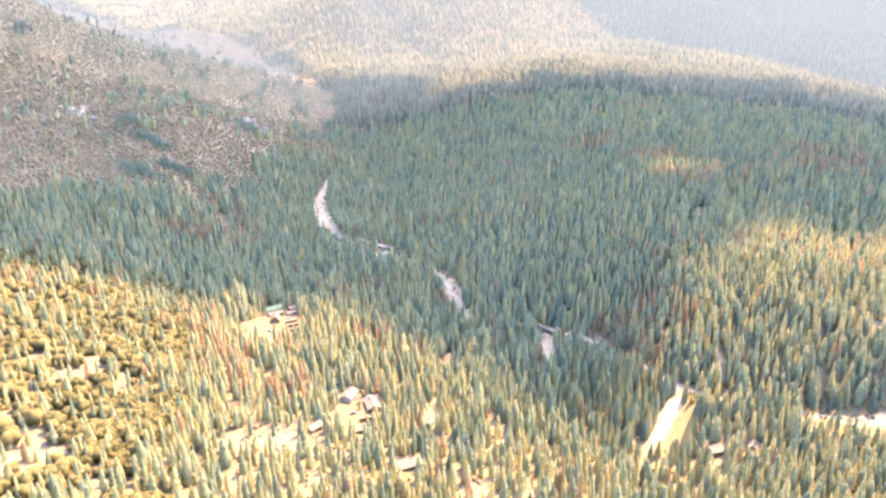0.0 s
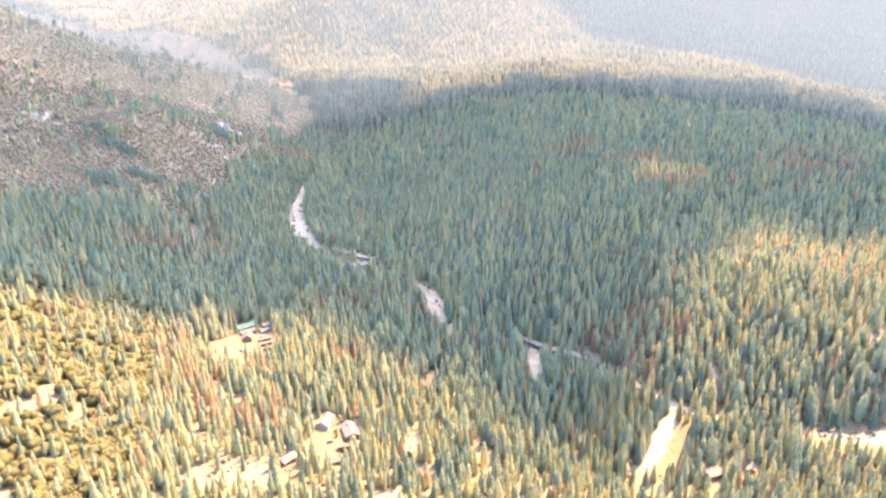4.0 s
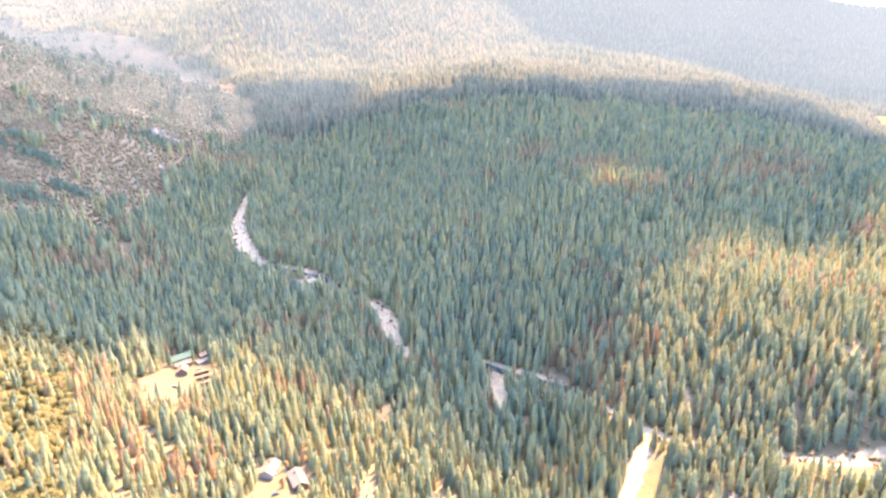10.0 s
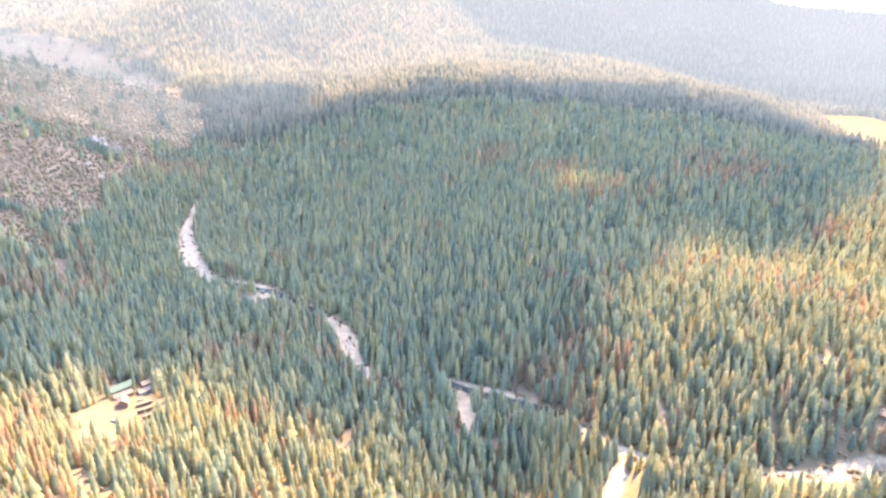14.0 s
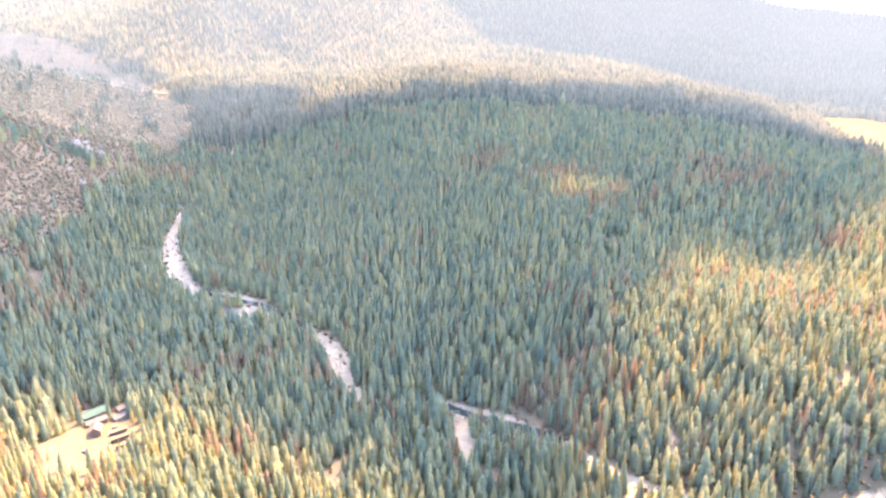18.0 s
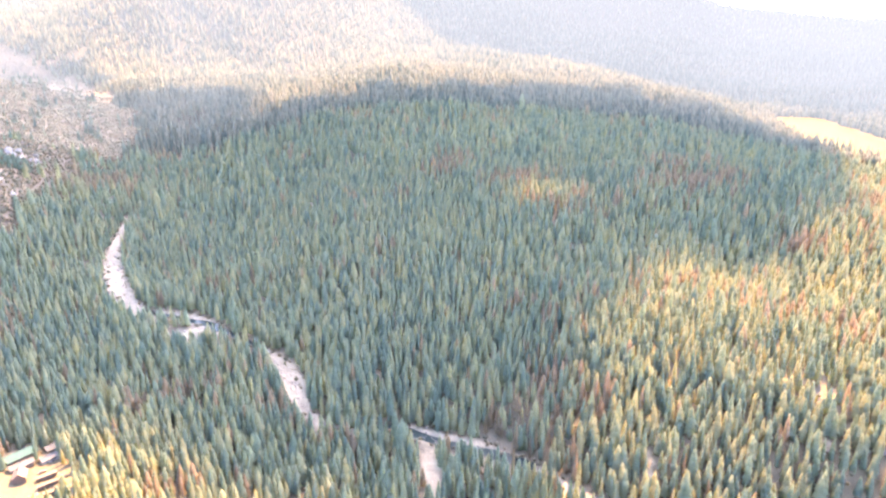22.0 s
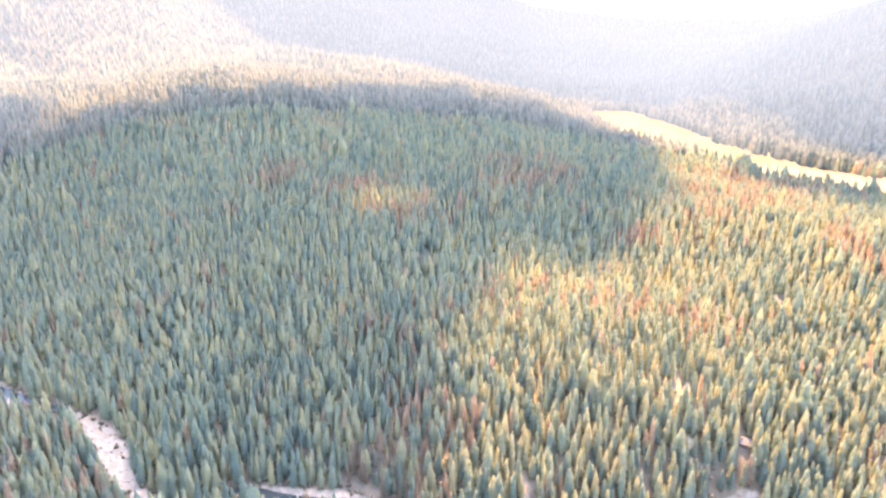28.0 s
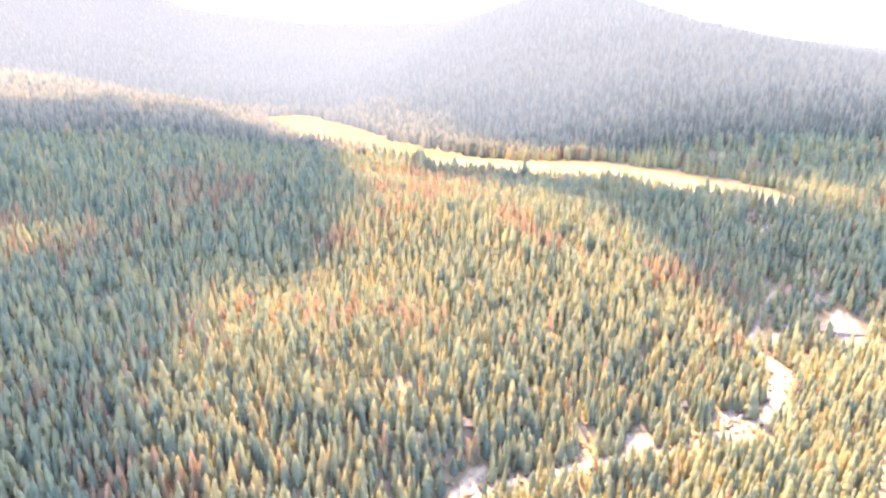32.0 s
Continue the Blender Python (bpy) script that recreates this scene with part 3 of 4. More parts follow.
x, y = x[ok], y[ok]
under = np.stack([x, y, rng.uniform(1.0, 3.0, x.shape), rng.uniform(0.9, 1.5, x.shape), rng.uniform(0, 6.28, x.shape), rng.random(x.shape)], 1)
# bushes on the stony banks
pts = np.array(STREAM)
k = rng.uniform(3, len(pts) - 4, 620)
i = k.astype(int)
mid = pts[i] + (pts[i + 1] - pts[i]) * (k - i)[:, None]
go = pts[i + 1, :2] - pts[i, :2]
go = go / np.linalg.norm(go, axis=1)[:, None]
off = rng.choice((-1, 1), 620) * (mid[:, 3] * rng.normal(0.95, 0.3, 620) + 0.5)
bank = np.stack([mid[:, 0] - go[:, 1] * off, mid[:, 1] + go[:, 0] * off, rng.uniform(1.0, 3.6, 620), rng.uniform(0.9, 1.4, 620), rng.uniform(0, 6.28, 620), rng.random(620)], 1)

# the trees that the way passes nearest, one by one
HEART = (125, 395)


def nearest(rows, count):
    order = np.argsort(np.hypot(rows[:, 0] - HEART[0], rows[:, 1] - HEART[1]))
    return rows[order[:count]], rows[order[count:]]


near_pines, pine[0] = nearest(pine[0], 280)
near_rust, rust[0] = nearest(rust[0], 110)
near_oaks, oak[0] = nearest(oak[0], 160)


def part(name, me, parent, label=""):
    ob = new(name, me)
    ob.parent = parent
    return tagged(ob, label)


def single(name, crowns, mat, rows, label, category, group):
    """Trees of their own, each with a trunk and a crown."""
    stem = mesh_of("trunk", *trunk(7, 0.9, 0.02), bark, smooth=True)
    first = []
    for c in crowns:
        base = new(name)
        part("trunk", stem, base)
        part("crown", mesh_of("crown", *c, mat), base)
        first.append(tagged(base, label, category, group))
    z = land(rows[:, 0], rows[:, 1])
    for i, (row, g) in enumerate(zip(rows, z)):
        px, py, h, w, turn, _ = row
        kind = first[i % len(first)]
        ob = kind if i < len(first) else copy_thing(kind, Matrix())
        ob.matrix_basis = Matrix.LocRotScale((px, py, g), Euler((0, 0, turn)), (h * w, h * w, h))


shape_rng = np.random.default_rng(5)
single("pine_tree", [conifer(shape_rng, 12, 9) for _ in range(8)], pine_needles, near_pines, "tall olive-green pine with a pointed ragged crown, in the valley wood", "pine tree", "pines of the valley")
single("dead_pine", [conifer(shape_rng, 9, 7, 0.14, 0.17, 1.5) for _ in range(4)], rust_needles, near_rust, "dead pine with rust-brown needles among green pines", "dead pine", "dead pines")
single("oak_tree", [bush(shape_rng, 9, 4, 9) for _ in range(4)], oak_leaves, near_oaks, "low round-crowned oak with yellow-green leaves", "oak tree", "oaks of the slope")

near_shapes = [joined([conifer(shape_rng, 5, 5), trunk(3, 0.6, 0.018)]) for _ in range(12)]
mid_shapes = [conifer(shape_rng, 3, 4) for _ in range(10)]
far_shapes = [conifer(shape_rng, 2, 4, 0.05, 0.215) for _ in range(8)]
dim_shapes = [conifer(shape_rng, 1, 4, 0.0, 0.22) for _ in range(6)]
last_shapes = [conifer(shape_rng, 1, 3, 0.0, 0.25) for _ in range(6)]
# far trees and bushes carry the haze as glow in their own material
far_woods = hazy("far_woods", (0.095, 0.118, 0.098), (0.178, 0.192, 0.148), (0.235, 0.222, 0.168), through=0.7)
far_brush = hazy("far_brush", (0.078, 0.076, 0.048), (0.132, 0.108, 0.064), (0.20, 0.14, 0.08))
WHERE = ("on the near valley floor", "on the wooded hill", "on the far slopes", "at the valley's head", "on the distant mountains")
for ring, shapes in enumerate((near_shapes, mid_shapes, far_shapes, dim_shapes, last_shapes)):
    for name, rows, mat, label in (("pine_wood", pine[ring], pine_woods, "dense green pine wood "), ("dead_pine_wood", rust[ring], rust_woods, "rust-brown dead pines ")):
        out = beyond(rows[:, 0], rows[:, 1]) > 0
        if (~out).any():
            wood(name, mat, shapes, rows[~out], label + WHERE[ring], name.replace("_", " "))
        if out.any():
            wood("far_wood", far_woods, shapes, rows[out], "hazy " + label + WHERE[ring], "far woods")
bushes = [[bush(shape_rng, 4, 3, 7) for _ in range(6)], [bush(shape_rng, 2, 2, 4) for _ in range(8)], [bush(shape_rng, 1, 2, 5) for _ in range(6)], [bush(shape_rng, 1, 1, 5) for _ in range(4)]]
bushes.append(bushes[3])
wood("pine_wood", pine_woods, far_shapes, behind, "dense green pine wood on the near hillside", "pine wood")
wood("undergrowth", brush_woods, bushes[2], under, "dry tan undergrowth between the pines", "undergrowth")
wood("bank_brush", brush_woods, bushes[1], bank, "low grey-brown bushes along the stony banks", "bushes")
for ring in range(5):
    if len(oak[ring]):
        wood("oak_wood", oak_woods, bushes[ring], oak[ring], "rounded yellow-green oaks and tall shrubs on the dry slope", "oak scrub")
    if len(brush[ring]):
        out = beyond(brush[ring][:, 0], brush[ring][:, 1]) > 0
        for away, mat in ((False, brush_woods), (True, far_brush)):
            if (out == away).any():
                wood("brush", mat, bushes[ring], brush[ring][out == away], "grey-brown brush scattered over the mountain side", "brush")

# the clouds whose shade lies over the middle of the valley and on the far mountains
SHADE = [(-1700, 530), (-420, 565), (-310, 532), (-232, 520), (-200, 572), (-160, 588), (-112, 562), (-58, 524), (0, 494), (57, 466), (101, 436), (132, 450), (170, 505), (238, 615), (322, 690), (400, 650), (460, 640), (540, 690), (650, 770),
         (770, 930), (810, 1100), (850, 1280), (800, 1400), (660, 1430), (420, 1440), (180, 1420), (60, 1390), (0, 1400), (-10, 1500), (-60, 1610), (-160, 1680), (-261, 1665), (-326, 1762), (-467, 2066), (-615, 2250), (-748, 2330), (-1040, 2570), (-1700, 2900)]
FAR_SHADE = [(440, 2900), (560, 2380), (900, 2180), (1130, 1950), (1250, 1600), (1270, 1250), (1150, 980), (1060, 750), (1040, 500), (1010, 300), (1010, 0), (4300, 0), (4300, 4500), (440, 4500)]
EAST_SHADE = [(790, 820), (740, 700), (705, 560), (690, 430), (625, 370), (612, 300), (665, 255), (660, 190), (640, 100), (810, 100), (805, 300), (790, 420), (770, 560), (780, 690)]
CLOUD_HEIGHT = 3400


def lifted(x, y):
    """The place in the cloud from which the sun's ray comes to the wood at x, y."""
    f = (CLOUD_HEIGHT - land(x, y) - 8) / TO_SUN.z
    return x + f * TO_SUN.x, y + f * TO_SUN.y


def within(rim, px, py):
    odd = np.zeros(px.shape, bool)
    for (a, b), (c, d) in zip(rim, rim[1:] + rim[:1]):
        odd ^= ((b > py) != (d > py)) & (px < a + (c - a) * (py - b) / ((d - b) or 1e-9))
    return odd


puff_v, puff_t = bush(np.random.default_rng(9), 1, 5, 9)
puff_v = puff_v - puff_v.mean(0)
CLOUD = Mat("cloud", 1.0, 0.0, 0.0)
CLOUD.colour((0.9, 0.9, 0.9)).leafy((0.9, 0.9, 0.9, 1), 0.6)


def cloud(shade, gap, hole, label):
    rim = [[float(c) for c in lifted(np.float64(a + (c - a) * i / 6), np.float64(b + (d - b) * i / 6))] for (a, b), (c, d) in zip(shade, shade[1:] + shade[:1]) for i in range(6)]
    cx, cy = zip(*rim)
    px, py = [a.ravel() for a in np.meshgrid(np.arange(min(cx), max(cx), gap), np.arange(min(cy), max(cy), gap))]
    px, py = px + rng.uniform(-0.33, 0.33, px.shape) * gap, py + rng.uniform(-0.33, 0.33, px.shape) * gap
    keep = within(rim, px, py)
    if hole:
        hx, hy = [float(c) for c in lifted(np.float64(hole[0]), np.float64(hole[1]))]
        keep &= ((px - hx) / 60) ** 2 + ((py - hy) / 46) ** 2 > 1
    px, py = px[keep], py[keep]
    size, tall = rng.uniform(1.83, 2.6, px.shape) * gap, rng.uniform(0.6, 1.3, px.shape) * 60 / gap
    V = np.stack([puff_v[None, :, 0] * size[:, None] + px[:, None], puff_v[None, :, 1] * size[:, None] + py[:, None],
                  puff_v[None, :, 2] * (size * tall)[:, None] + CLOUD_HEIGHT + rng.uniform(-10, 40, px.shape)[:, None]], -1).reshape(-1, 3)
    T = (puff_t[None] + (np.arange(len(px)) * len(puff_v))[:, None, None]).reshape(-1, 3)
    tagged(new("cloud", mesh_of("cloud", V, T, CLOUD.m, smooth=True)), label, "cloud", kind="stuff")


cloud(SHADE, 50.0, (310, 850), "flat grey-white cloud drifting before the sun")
# an extra cloud out of view, placed to dim the trees past the meadow
cloud([(1000, 760), (970, 560), (955, 400), (905, 250), (880, 60), (1200, 60), (1230, 900), (1130, 950)], 40.0, None, "unseen grey-white cloud added to shade the ridge past the meadow")
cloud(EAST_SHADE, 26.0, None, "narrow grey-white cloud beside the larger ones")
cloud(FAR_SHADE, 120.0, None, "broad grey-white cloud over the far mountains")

# houses, sheds and vehicles --------------------------------------------------
def solid(boxes):
    """One mesh of slightly bevelled boxes: (x, y, z, sx, sy, sz) by their middle and size."""
    bm = bmesh.new()
    for cx, cy, cz, sx, sy, sz in boxes:
        got = bmesh.ops.create_cube(bm, size=1.0, matrix=Matrix.Translation((cx, cy, cz)) @ Matrix.Diagonal((sx, sy, sz, 1)))
        edges = list({e for v in got["verts"] for e in v.link_edges})
        bmesh.ops.bevel(bm, geom=edges, offset=min(sx, sy, sz) * 0.12, segments=1, affect="EDGES")
    return bm


def prism(points, depth):
    """A closed outline in the y-z plane drawn out along x, about the middle."""
    bm = bmesh.new()
    a = [bm.verts.new((-depth / 2, p, q)) for p, q in points]
    b = [bm.verts.new((depth / 2, p, q)) for p, q in points]
    bm.faces.new(a[::-1]), bm.faces.new(b)
    for i in range(len(a)):
        j = (i + 1) % len(a)
        bm.faces.new((a[i], a[j], b[j], b[i]))
    bmesh.ops.recalc_face_normals(bm, faces=bm.faces)
    return bm


def piece(name, bm, mat, parent, label=""):
    me = bpy.data.meshes.new(name)
    bm.to_mesh(me)
    bm.free()
    me.materials.append(mat)
    ob = new(name, me)
    ob.parent = parent
    return tagged(ob, label)


def metal_roof(name, c):
    m = Mat(name, 0.85, 0.0, 0.08)
    m.colour(m.ramp(m.mix(0.5, m.noise(0.7), m.noise(4.0, 4.0)), (0.3, tuple(v * 0.7 for v in c)), (0.7, tuple(min(1, v * 1.2) for v in c))))
    m.bump(m.noise(0.4), 0.3, 0.03)
    return m.m


TEAL = metal_roof("teal_metal", (0.048, 0.078, 0.06))
PALE = metal_roof("pale_metal", (0.082, 0.075, 0.066))
GREY = metal_roof("grey_shingle", (0.085, 0.075, 0.065))
BROWN = plain("brown_boards", (0.10, 0.065, 0.045), 0.4, 0.35)
TAN = plain("tan_boards", (0.085, 0.06, 0.038), 0.5, 0.25)
WHITE = plain("white_paint", (0.18, 0.168, 0.15), 0.8, 0.15, 0.6)
DARK = plain("dark_trim", (0.03, 0.03, 0.035), 0.3, 0.3, 0.5)
GLASS = Mat("window_glass", 0.08, 0.0, 0.5).colour((0.02, 0.03, 0.035)).m
RUBBER = plain("tyre_rubber", (0.02, 0.02, 0.02), 0.1, 0.2)


def house(name, x, y, turn, long, deep, tall, rise, roof, wall, label, category="house", group=""):
    """A gabled building, its ridge along its length."""
    base = new(name)
    w, d = long / 2, deep / 2
    piece("wall", prism([(-d, -1.2), (d, -1.2), (d, tall), (0, tall + rise), (-d, tall)], long), wall, base)
    o, th = 0.5, 0.22
    s = rise / d
    piece("roof", prism([(-d - o, tall - o * s + 0.02), (0, tall + rise + 0.02), (d + o, tall - o * s + 0.02), (d + o, tall - o * s + th), (0, tall + rise + th + 0.08), (-d - o, tall - o * s + th)], long + 1.0), roof, base)
    piece("ridge_cap", solid([(0, 0, tall + rise + th + 0.1, long + 1.0, 0.4, 0.12)]), roof, base)
    piece("chimney", solid([(w * 0.4, d * 0.3, tall + rise, 0.7, 0.7, 1.6)]), DARK, base)
    door = piece("door", solid([(0.1 * long, -d - 0.03, 1.0, 1.0, 0.10, 2.05)]), DARK, base)
    piece("handle", solid([(0.1 * long + 0.35, -d - 0.11, 1.0, 0.06, 0.06, 0.16)]), PALE, door)
    for i in range(max(2, int(long / 3.6))):
        px = -w + (i + 0.5) * long / max(2, int(long / 3.6))
        if abs(px - 0.1 * long) < 1.2:
            continue
        for sy in (-1, 1):
            win = piece("window", solid([(px, sy * (d + 0.02), tall * 0.58, 1.3, 0.12, 1.2)]), WHITE, base)
            piece("pane", solid([(px, sy * (d + 0.07), tall * 0.58, 1.08, 0.06, 0.98)]), GLASS, win)
    g = float(min(land(x + a * w, y + b * d) for a in (-1, 1) for b in (-1, 1))) + 0.6
    base.matrix_basis = pose(x, y, g, 0, 0, turn)
    return tagged(base, label, category, group)


house("long_house", -147, 531, 40, 16, 7.5, 3.2, 2.0, TEAL, TAN, "long house with a teal metal roof beside the yard")
house("shed", -143, 520, 35, 12, 5.0, 2.6, 1.2, GREY, TAN, "low shed with a weathered grey roof", "shed")
house("cabin", -140, 509, 100, 8, 6.5, 3.0, 2.6, BROWN, BROWN, "dark brown cabin with a steep gable", "cabin")
house("shed", -131, 527, 42, 9, 5.0, 2.4, 1.0, PALE, WHITE, "pale shed with a shallow metal roof", "shed")
house("garage", -133, 539, 40, 7, 5.5, 2.6, 1.2, PALE, TAN, "small garage with a pale metal roof among pines", "garage")
house("house", -63, 391, 75, 12, 8.0, 3.0, 2.0, PALE, WHITE, "white-roofed house in a sunny clearing")
house("house", -47, 383, 110, 14, 8.0, 3.0, 2.0, PALE, TAN, "pale-roofed house half hidden by pines")
house("cabin", -78, 347, 50, 9, 6.0, 2.8, 1.8, PALE, BROWN, "brown cabin with a bright metal roof", "cabin")
house("shed", -52, 352, 20, 10, 4.5, 2.5, 1.0, GREY, BROWN, "open-sided grey shed on dry grass", "shed")
house("house", -21, 319, 25, 15, 7.5, 3.0, 1.8, PALE, TAN, "long house with a pale roof at the wood's edge")
house("shed", -9, 366, 70, 6, 4.0, 2.6, 1.2, TEAL, TAN, "small shed with a blue-green roof", "shed")
house("house", 174, 364, 15, 10, 7.5, 3.0, 1.8, PALE, TAN, "pale-roofed house beside the sandy track")
house("shed", 199, 366, 60, 8, 5.0, 2.6, 1.3, GREY, BROWN, "weathered shed between tall pines", "shed")
house("cabin", 337, 407, 130, 9, 6.5, 3.0, 2.0, GREY, BROWN, "grey-roofed cabin deep in the pine wood", "cabin")
house("cabin", 453, 307, 130, 8, 6.0, 2.8, 1.8, PALE, TAN, "pale-roofed cabin near the creek", "cabin")
house("hall", 622, 226, 110, 34, 17, 4.5, 1.6, PALE, WHITE, "long low pale-roofed hall on a gravel lot", "hall")
house("house", 655, 246, 20, 11, 8.0, 3.0, 1.6, PALE, WHITE, "white-roofed house beside the gravel lot")
house("house", 684, 256, 70, 10, 7.0, 3.0, 1.6, PALE, TAN, "pale-roofed house above the creek")
house("shed", 606, 262, 100, 8, 6.0, 2.8, 1.2, GREY, WHITE, "small grey-roofed shed near the creek", "shed")
house("cabin", 771, 324, 20, 9, 7.0, 3.0, 1.6, PALE, WHITE, "lone white cabin at the meadow's end", "cabin")


def wheel(x, y, r, parent):
    bm = bmesh.new()
    bmesh.ops.create_cone(bm, cap_ends=True, segments=14, radius1=r, radius2=r, depth=0.24, matrix=Matrix.Translation((x, y, r)) @ pose(0, 0, 0, 90))
    tyre = piece("wheel", bm, RUBBER, parent)
    bm = bmesh.new()
    bmesh.ops.create_cone(bm, cap_ends=True, segments=10, radius1=r * 0.55, radius2=r * 0.5, depth=0.27, matrix=Matrix.Translation((x, y, r)) @ pose(0, 0, 0, 90))
    piece("rim", bm, PALE, tyre)


def car(x, y, turn, paint, label):
    base = new("car")
    body = prism([(-0.85, 0.35), (0.85, 0.35), (0.92, 0.7), (0.82, 0.98), (-0.82, 0.98), (-0.92, 0.7)], 4.4)
    piece("body", body, paint, base)
    bm = solid([(-0.25, 0, 1.25, 2.3, 1.5, 0.6)])
    for v in bm.verts:
        if v.co.z > 1.3:
            v.co.x, v.co.y = -0.25 + (v.co.x + 0.25) * 0.78, v.co.y * 0.85
    piece("cab", bm, GLASS, base, "dark glazed cab")
    piece("roof_panel", solid([(-0.25, 0, 1.57, 1.7, 1.24, 0.06)]), paint, base)
    for sx in (-1.4, 1.4):
        for sy in (-0.8, 0.8):
            wheel(sx, sy, 0.36, base)
    base.matrix_basis = pose(x, y, float(land(x, y)) + 0.05, 0, 0, turn)
    return tagged(base, label, "car")


CAR_DARK, CAR_TAN = plain("dark_paint", (0.03, 0.035, 0.04), 0.5, 0.2, 0.3), plain("tan_paint", (0.09, 0.065, 0.04), 0.5, 0.2, 0.3)
car(-140, 488, 150, CAR_DARK, "dark car parked on the pale yard")
car(-131, 514, 40, CAR_TAN, "dusty tan car parked beside the sheds")
car(-58, 372, 30, CAR_DARK, "dark car parked in a dry clearing")
car(268, 380, 10, CAR_DARK, "dark car parked on the sandy lot")


def trailer(x, y, turn, long, label):
    base = new("trailer")
    piece("body", solid([(0, 0, 1.75, long, 2.4, 2.3)]), TAN, base)
    piece("roof", solid([(0, 0, 2.95, long + 0.1, 2.5, 0.12)]), TAN, base)
    piece("stripe", solid([(0, -1.22, 1.5, long * 0.96, 0.04, 0.3)]), DARK, base)
    for px in (-0.3, 0.05, 0.3):
        win = piece("window", solid([(px * long, -1.22, 2.15, 0.9, 0.06, 0.6)]), DARK, base)
        piece("pane", solid([(px * long, -1.26, 2.15, 0.76, 0.03, 0.46)]), GLASS, win)
    piece("door", solid([(0.18 * long, -1.23, 1.65, 0.7, 0.06, 1.9)]), PALE, base)
    piece("tow_bar", solid([(long / 2 + 0.6, 0, 0.6, 1.3, 0.12, 0.12)]), DARK, base)
    for px in (-0.12, 0.0):
        for sy in (-1.1, 1.1):
            wheel(px * long, sy, 0.34, base)
    base.matrix_basis = pose(x, y, float(land(x, y)) + 0.05, 0, 0, turn)
    return tagged(base, label, "trailer", "parked trailers")


trailer(-127, 508, 28, 10, "tan trailer parked in a row on the yard")
trailer(-124, 500, 28, 10, "tan trailer parked in a row on the yard")
trailer(-120, 492, 28, 8, "short tan trailer parked in a row on the yard")
trailer(-116, 483, 30, 9, "tan trailer parked in a row on the yard")
trailer(-49, 366, 10, 8, "tan trailer beside a clearing house")

# rocks -----------------------------------------------------------------------
GRANITE = plain("granite", (0.18, 0.148, 0.118), 1.2, 0.3, 0.9, bump=0.15)


def rock_mesh(seed):
    r = np.random.default_rng(seed)
    bm = bmesh.new()
    bmesh.ops.create_icosphere(bm, subdivisions=2, radius=1.0)
    flats = [(Vector(r.normal(size=3)).normalized(), r.uniform(0.55, 0.9)) for _ in range(9)]
    for v in bm.verts:
        for n, d in flats:
            e = v.co.dot(n) - d
            if e > 0:
                v.co -= n * e
        v.co += Vector(r.normal(0, 0.025, 3))
    me = bpy.data.meshes.new("boulder")
    bm.to_mesh(me)
    bm.free()
    me.materials.append(GRANITE)
    return me


rocks = [rock_mesh(i) for i in range(6)]
# single large boulders and outcrops: x, y, size, how many, spread
OUTCROPS = [(281, 779, 4.2, 3, 6), (199, 515, 2, 4, 8), (304, 464, 1.8, 3, 6), (413, 399, 2.2, 5, 7), (470, 276, 2.2, 8, 9), (651, 285, 2.5, 5, 8), (665, 255, 2.5, 8, 14), (635, 264, 2.2, 4, 5), (-330, 1140, 7, 12, 26), (-545, 992, 7, 6, 22), (-500, 975, 6, 4, 16), (-462, 1118, 6, 3, 16), (-600, 900, 6, 4, 25), (455, 274, 2.4, 12, 11), (402, 318, 2.4, 9, 9),
            (5, 600, 1.2, 10, 20), (-170, 900, 1.6, 12, 40), (-72, 702, 1.6, 8, 15), (85, 515, 1.3, 6, 14), (350, 345, 1.6, 6, 20), (700, 300, 3, 4, 20), (318, 380, 2.2, 6, 8), (-390, 870, 5, 3, 30), (-300, 1010, 5, 3, 30),
            (305, 421, 1.8, 4, 7), (391, 391, 1.8, 6, 8), (330, 470, 1.6, 4, 8), (420, 470, 1.9, 5, 10), (300, 560, 1.5, 3, 10), (212, 440, 1.3, 4, 8)]
rr = np.random.default_rng(77)
for bx, by, size, count, spread in OUTCROPS:
    for i in range(count):
        x, y = bx + rr.normal(0, spread / 2), by + rr.normal(0, spread / 2)
        s = size * rr.uniform(0.5, 1.2)
        ob = new("boulder", rocks[int(rr.integers(6))])
        ob.matrix_basis = Matrix.LocRotScale((x, y, float(land(x, y)) + 0.15 * s), Euler(rr.uniform(0, 6.28, 3)), (s, s * rr.uniform(0.7, 1.2), s * rr.uniform(0.5, 0.85)))
        tagged(ob, "large pale granite boulder in the brush" if size > 4 else "pale granite boulder on stony ground", "boulder", "granite boulders")

# cobbles and low shrubs along the stream bed
n = 3600
k = rr.integers(3, len(STREAM) - 2, n)
f = rr.random(n)
A = np.array(STREAM, float)
P = A[k] + (A[k + 1] - A[k]) * f[:, None]
x, y = P[:, 0] + rr.normal(0, 0.55, n) * P[:, 3], P[:, 1] + rr.normal(0, 0.55, n) * P[:, 3]
stone_v, stone_t = bush(np.random.default_rng(3), 1, 2, 5)
stone_v = stone_v - stone_v.mean(0)
s = rr.uniform(0.25, 0.9, n) ** 1.5 * 1.5
rows = np.stack([x, y, s, rr.uniform(0.9, 1.5, n), rr.uniform(0, 6.28, n), rr.random(n)], 1)
wood("cobbles", GRANITE, [(stone_v, stone_t)], rows, "pale rounded cobbles strewn along the stream bed", "cobbles")
k = (sandy(x, y) > 0.4) & (sandy(x, y) < 0.85) & (rr.random(n) < 0.09)
shrubs = rows[k]
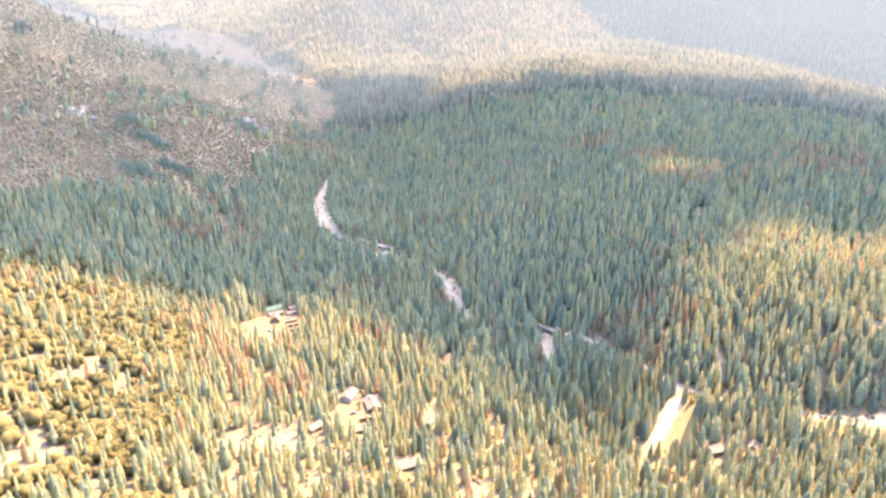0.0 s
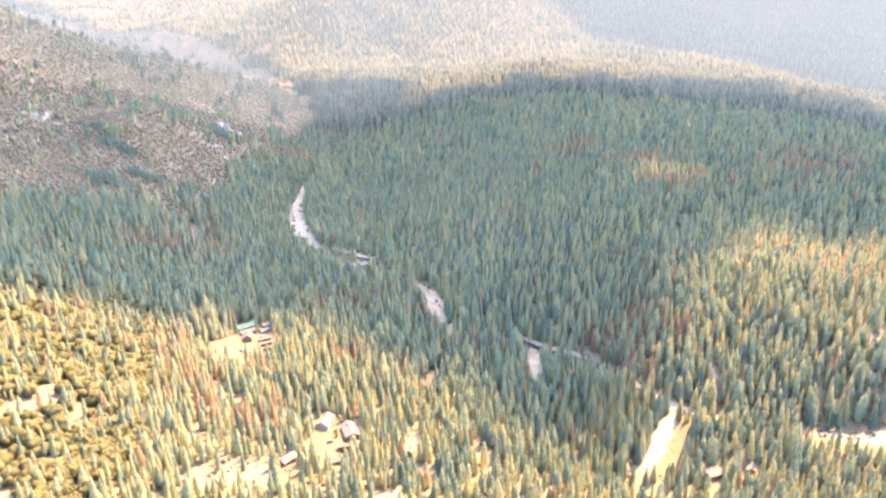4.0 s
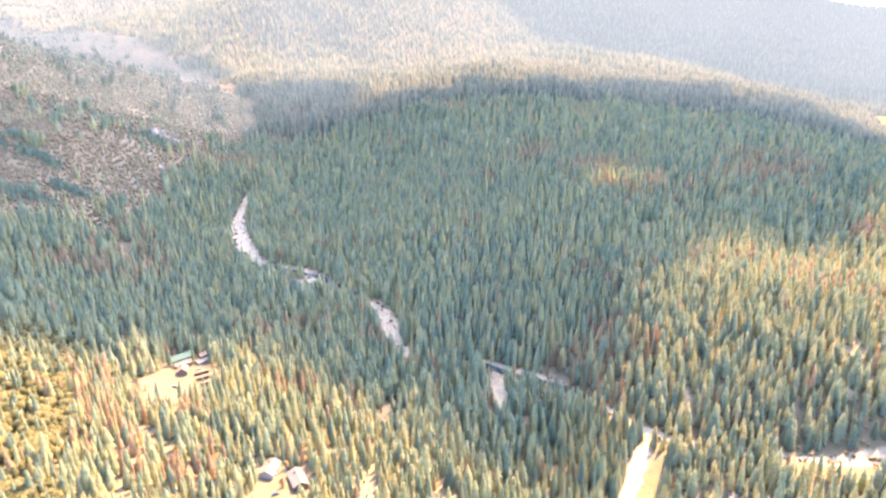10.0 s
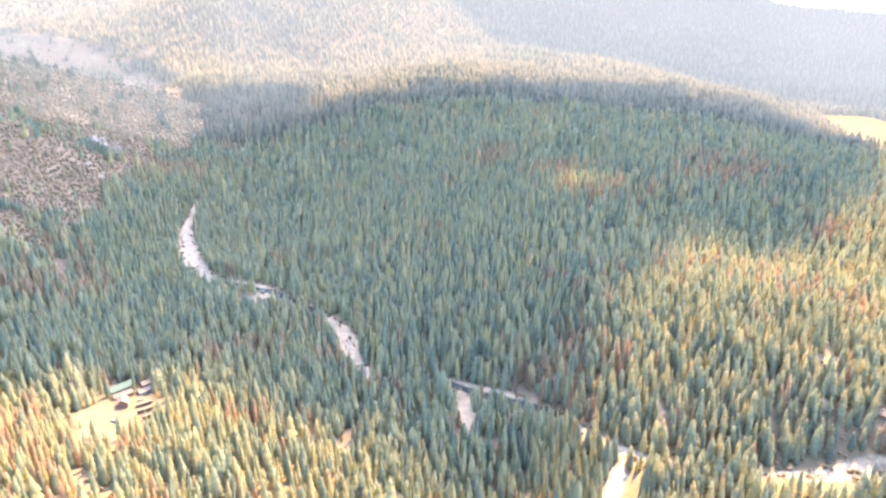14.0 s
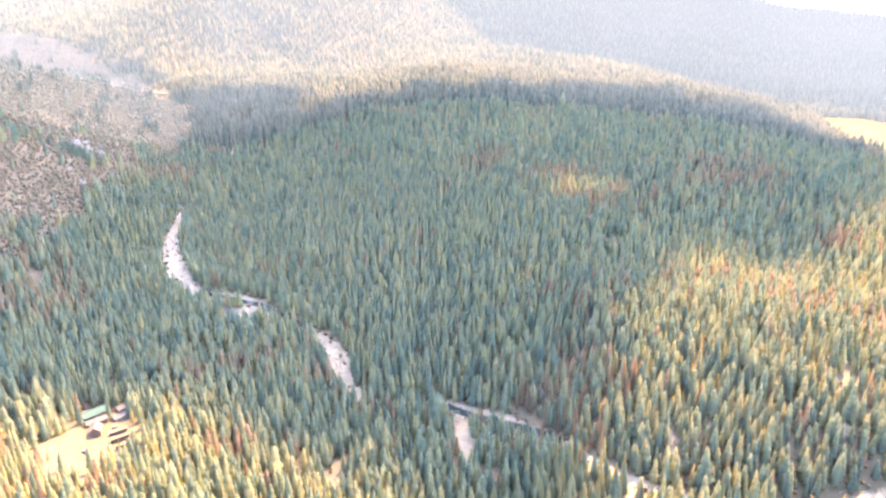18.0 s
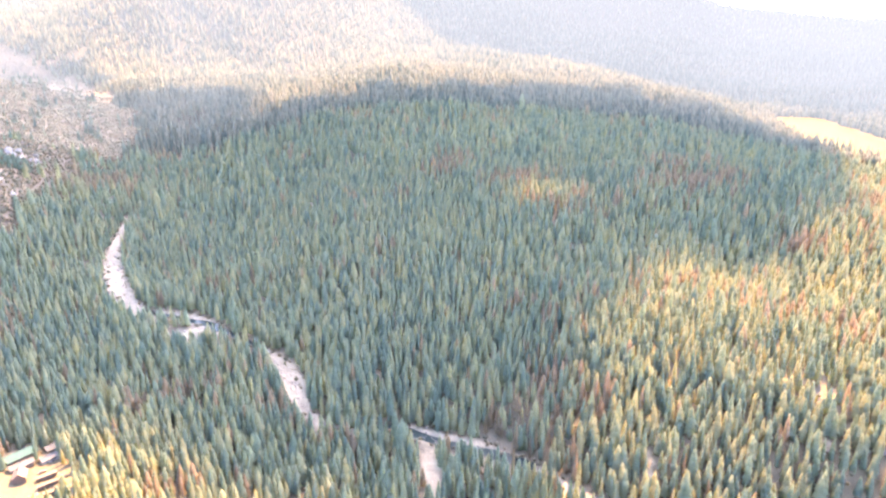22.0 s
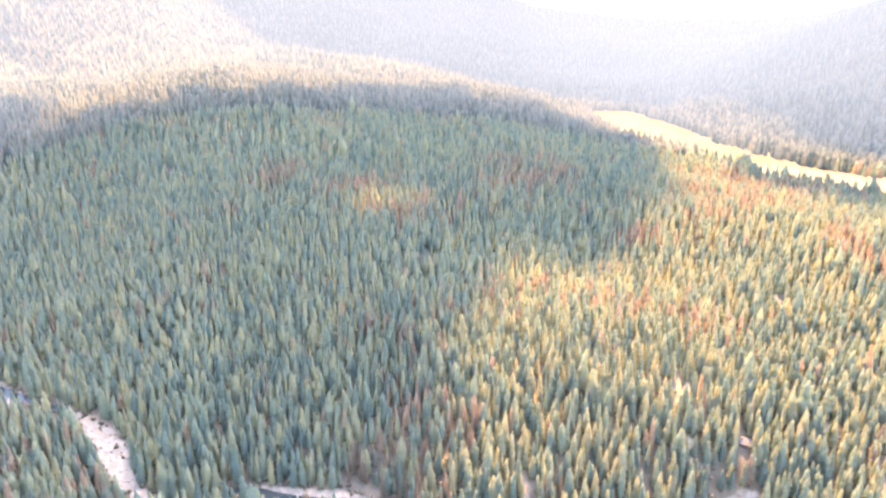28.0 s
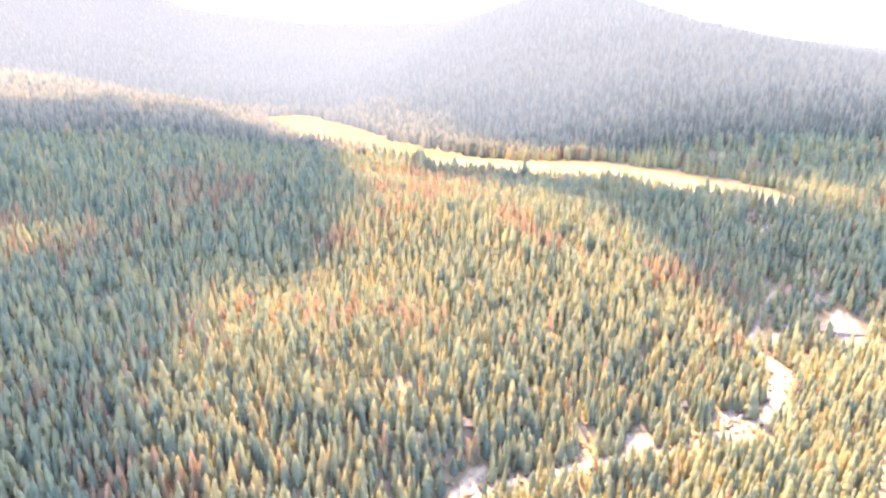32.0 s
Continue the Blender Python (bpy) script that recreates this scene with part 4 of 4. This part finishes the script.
shrubs[:, 2], shrubs[:, 3] = rr.uniform(0.8, 2.0, len(shrubs)), 1.1
wood("shrubs", oak_woods, bushes[1], shrubs, "low dark shrubs growing on the gravel bars", "shrubs")

# fallen logs, bleached and barkless, on the banks and in the clearings ---------
LOG = plain("weathered_log", (0.17, 0.135, 0.10), 0.5, 0.35, 0.9)


def log_mesh(seed, sides=8, rings=7):
    """A log one metre long, lying along x, slightly bent, with the stubs of two limbs."""
    r = np.random.default_rng(seed)
    bend, parts = r.uniform(-0.03, 0.03, 2), []
    for a, b, thick, up, over in ((-0.5, 0.5, 0.022, 0.0, 0.0), (-0.1, -0.04, 0.009, 0.09, 0.03), (0.15, 0.2, 0.008, 0.07, -0.06)):
        v, t = [], []
        for i in range(rings):
            f = i / (rings - 1)
            cx, rad = a + (b - a) * f, thick * (1.1 - 0.55 * f) * r.uniform(0.93, 1.07)
            cy, cz = bend[0] * math.sin(3 * cx) + over * f, 0.02 + bend[1] * cx * cx + up * f
            v += [(cx, cy + rad * math.cos(math.tau * j / sides), cz + rad * math.sin(math.tau * j / sides)) for j in range(sides)]
        for i in range(rings - 1):
            for j in range(sides):
                p, q = i * sides + j, i * sides + (j + 1) % sides
                t += [(p, q, q + sides), (p, q + sides, p + sides)]
        for o in (0, (rings - 1) * sides):
            t += [(o, o + j, o + j + 1) for j in range(1, sides - 1)]
        parts.append((np.array(v), np.array(t)))
    return mesh_of("fallen_log", *joined(parts), LOG, smooth=True)


logs = [log_mesh(i) for i in range(5)]
for bx, by, count, spread in ((190, 415, 12, 26), (8, 600, 6, 22), (-170, 890, 6, 40), (405, 318, 8, 22), (298, 388, 8, 30), (455, 274, 6, 14), (-120, 500, 8, 16), (300, 470, 10, 50), (90, 500, 6, 18)):
    for i in range(count):
        x, y = bx + rr.normal(0, spread / 2), by + rr.normal(0, spread / 2)
        long, turn = rr.uniform(5, 12), rr.uniform(0, 360)
        dx, dy = math.cos(radians(turn)) * long / 2, math.sin(radians(turn)) * long / 2
        g0, g1 = float(land(x - dx, y - dy)), float(land(x + dx, y + dy))
        ob = new("fallen_log", logs[i % 5])
        ob.matrix_basis = pose(x, y, max((g0 + g1) / 2, float(land(x, y))) + 0.02, 0, -math.degrees(math.atan2(g1 - g0, long)), turn) @ Matrix.Scale(long, 4)
        tagged(ob, "bleached fallen pine log lying on stony ground", "log", "fallen logs")
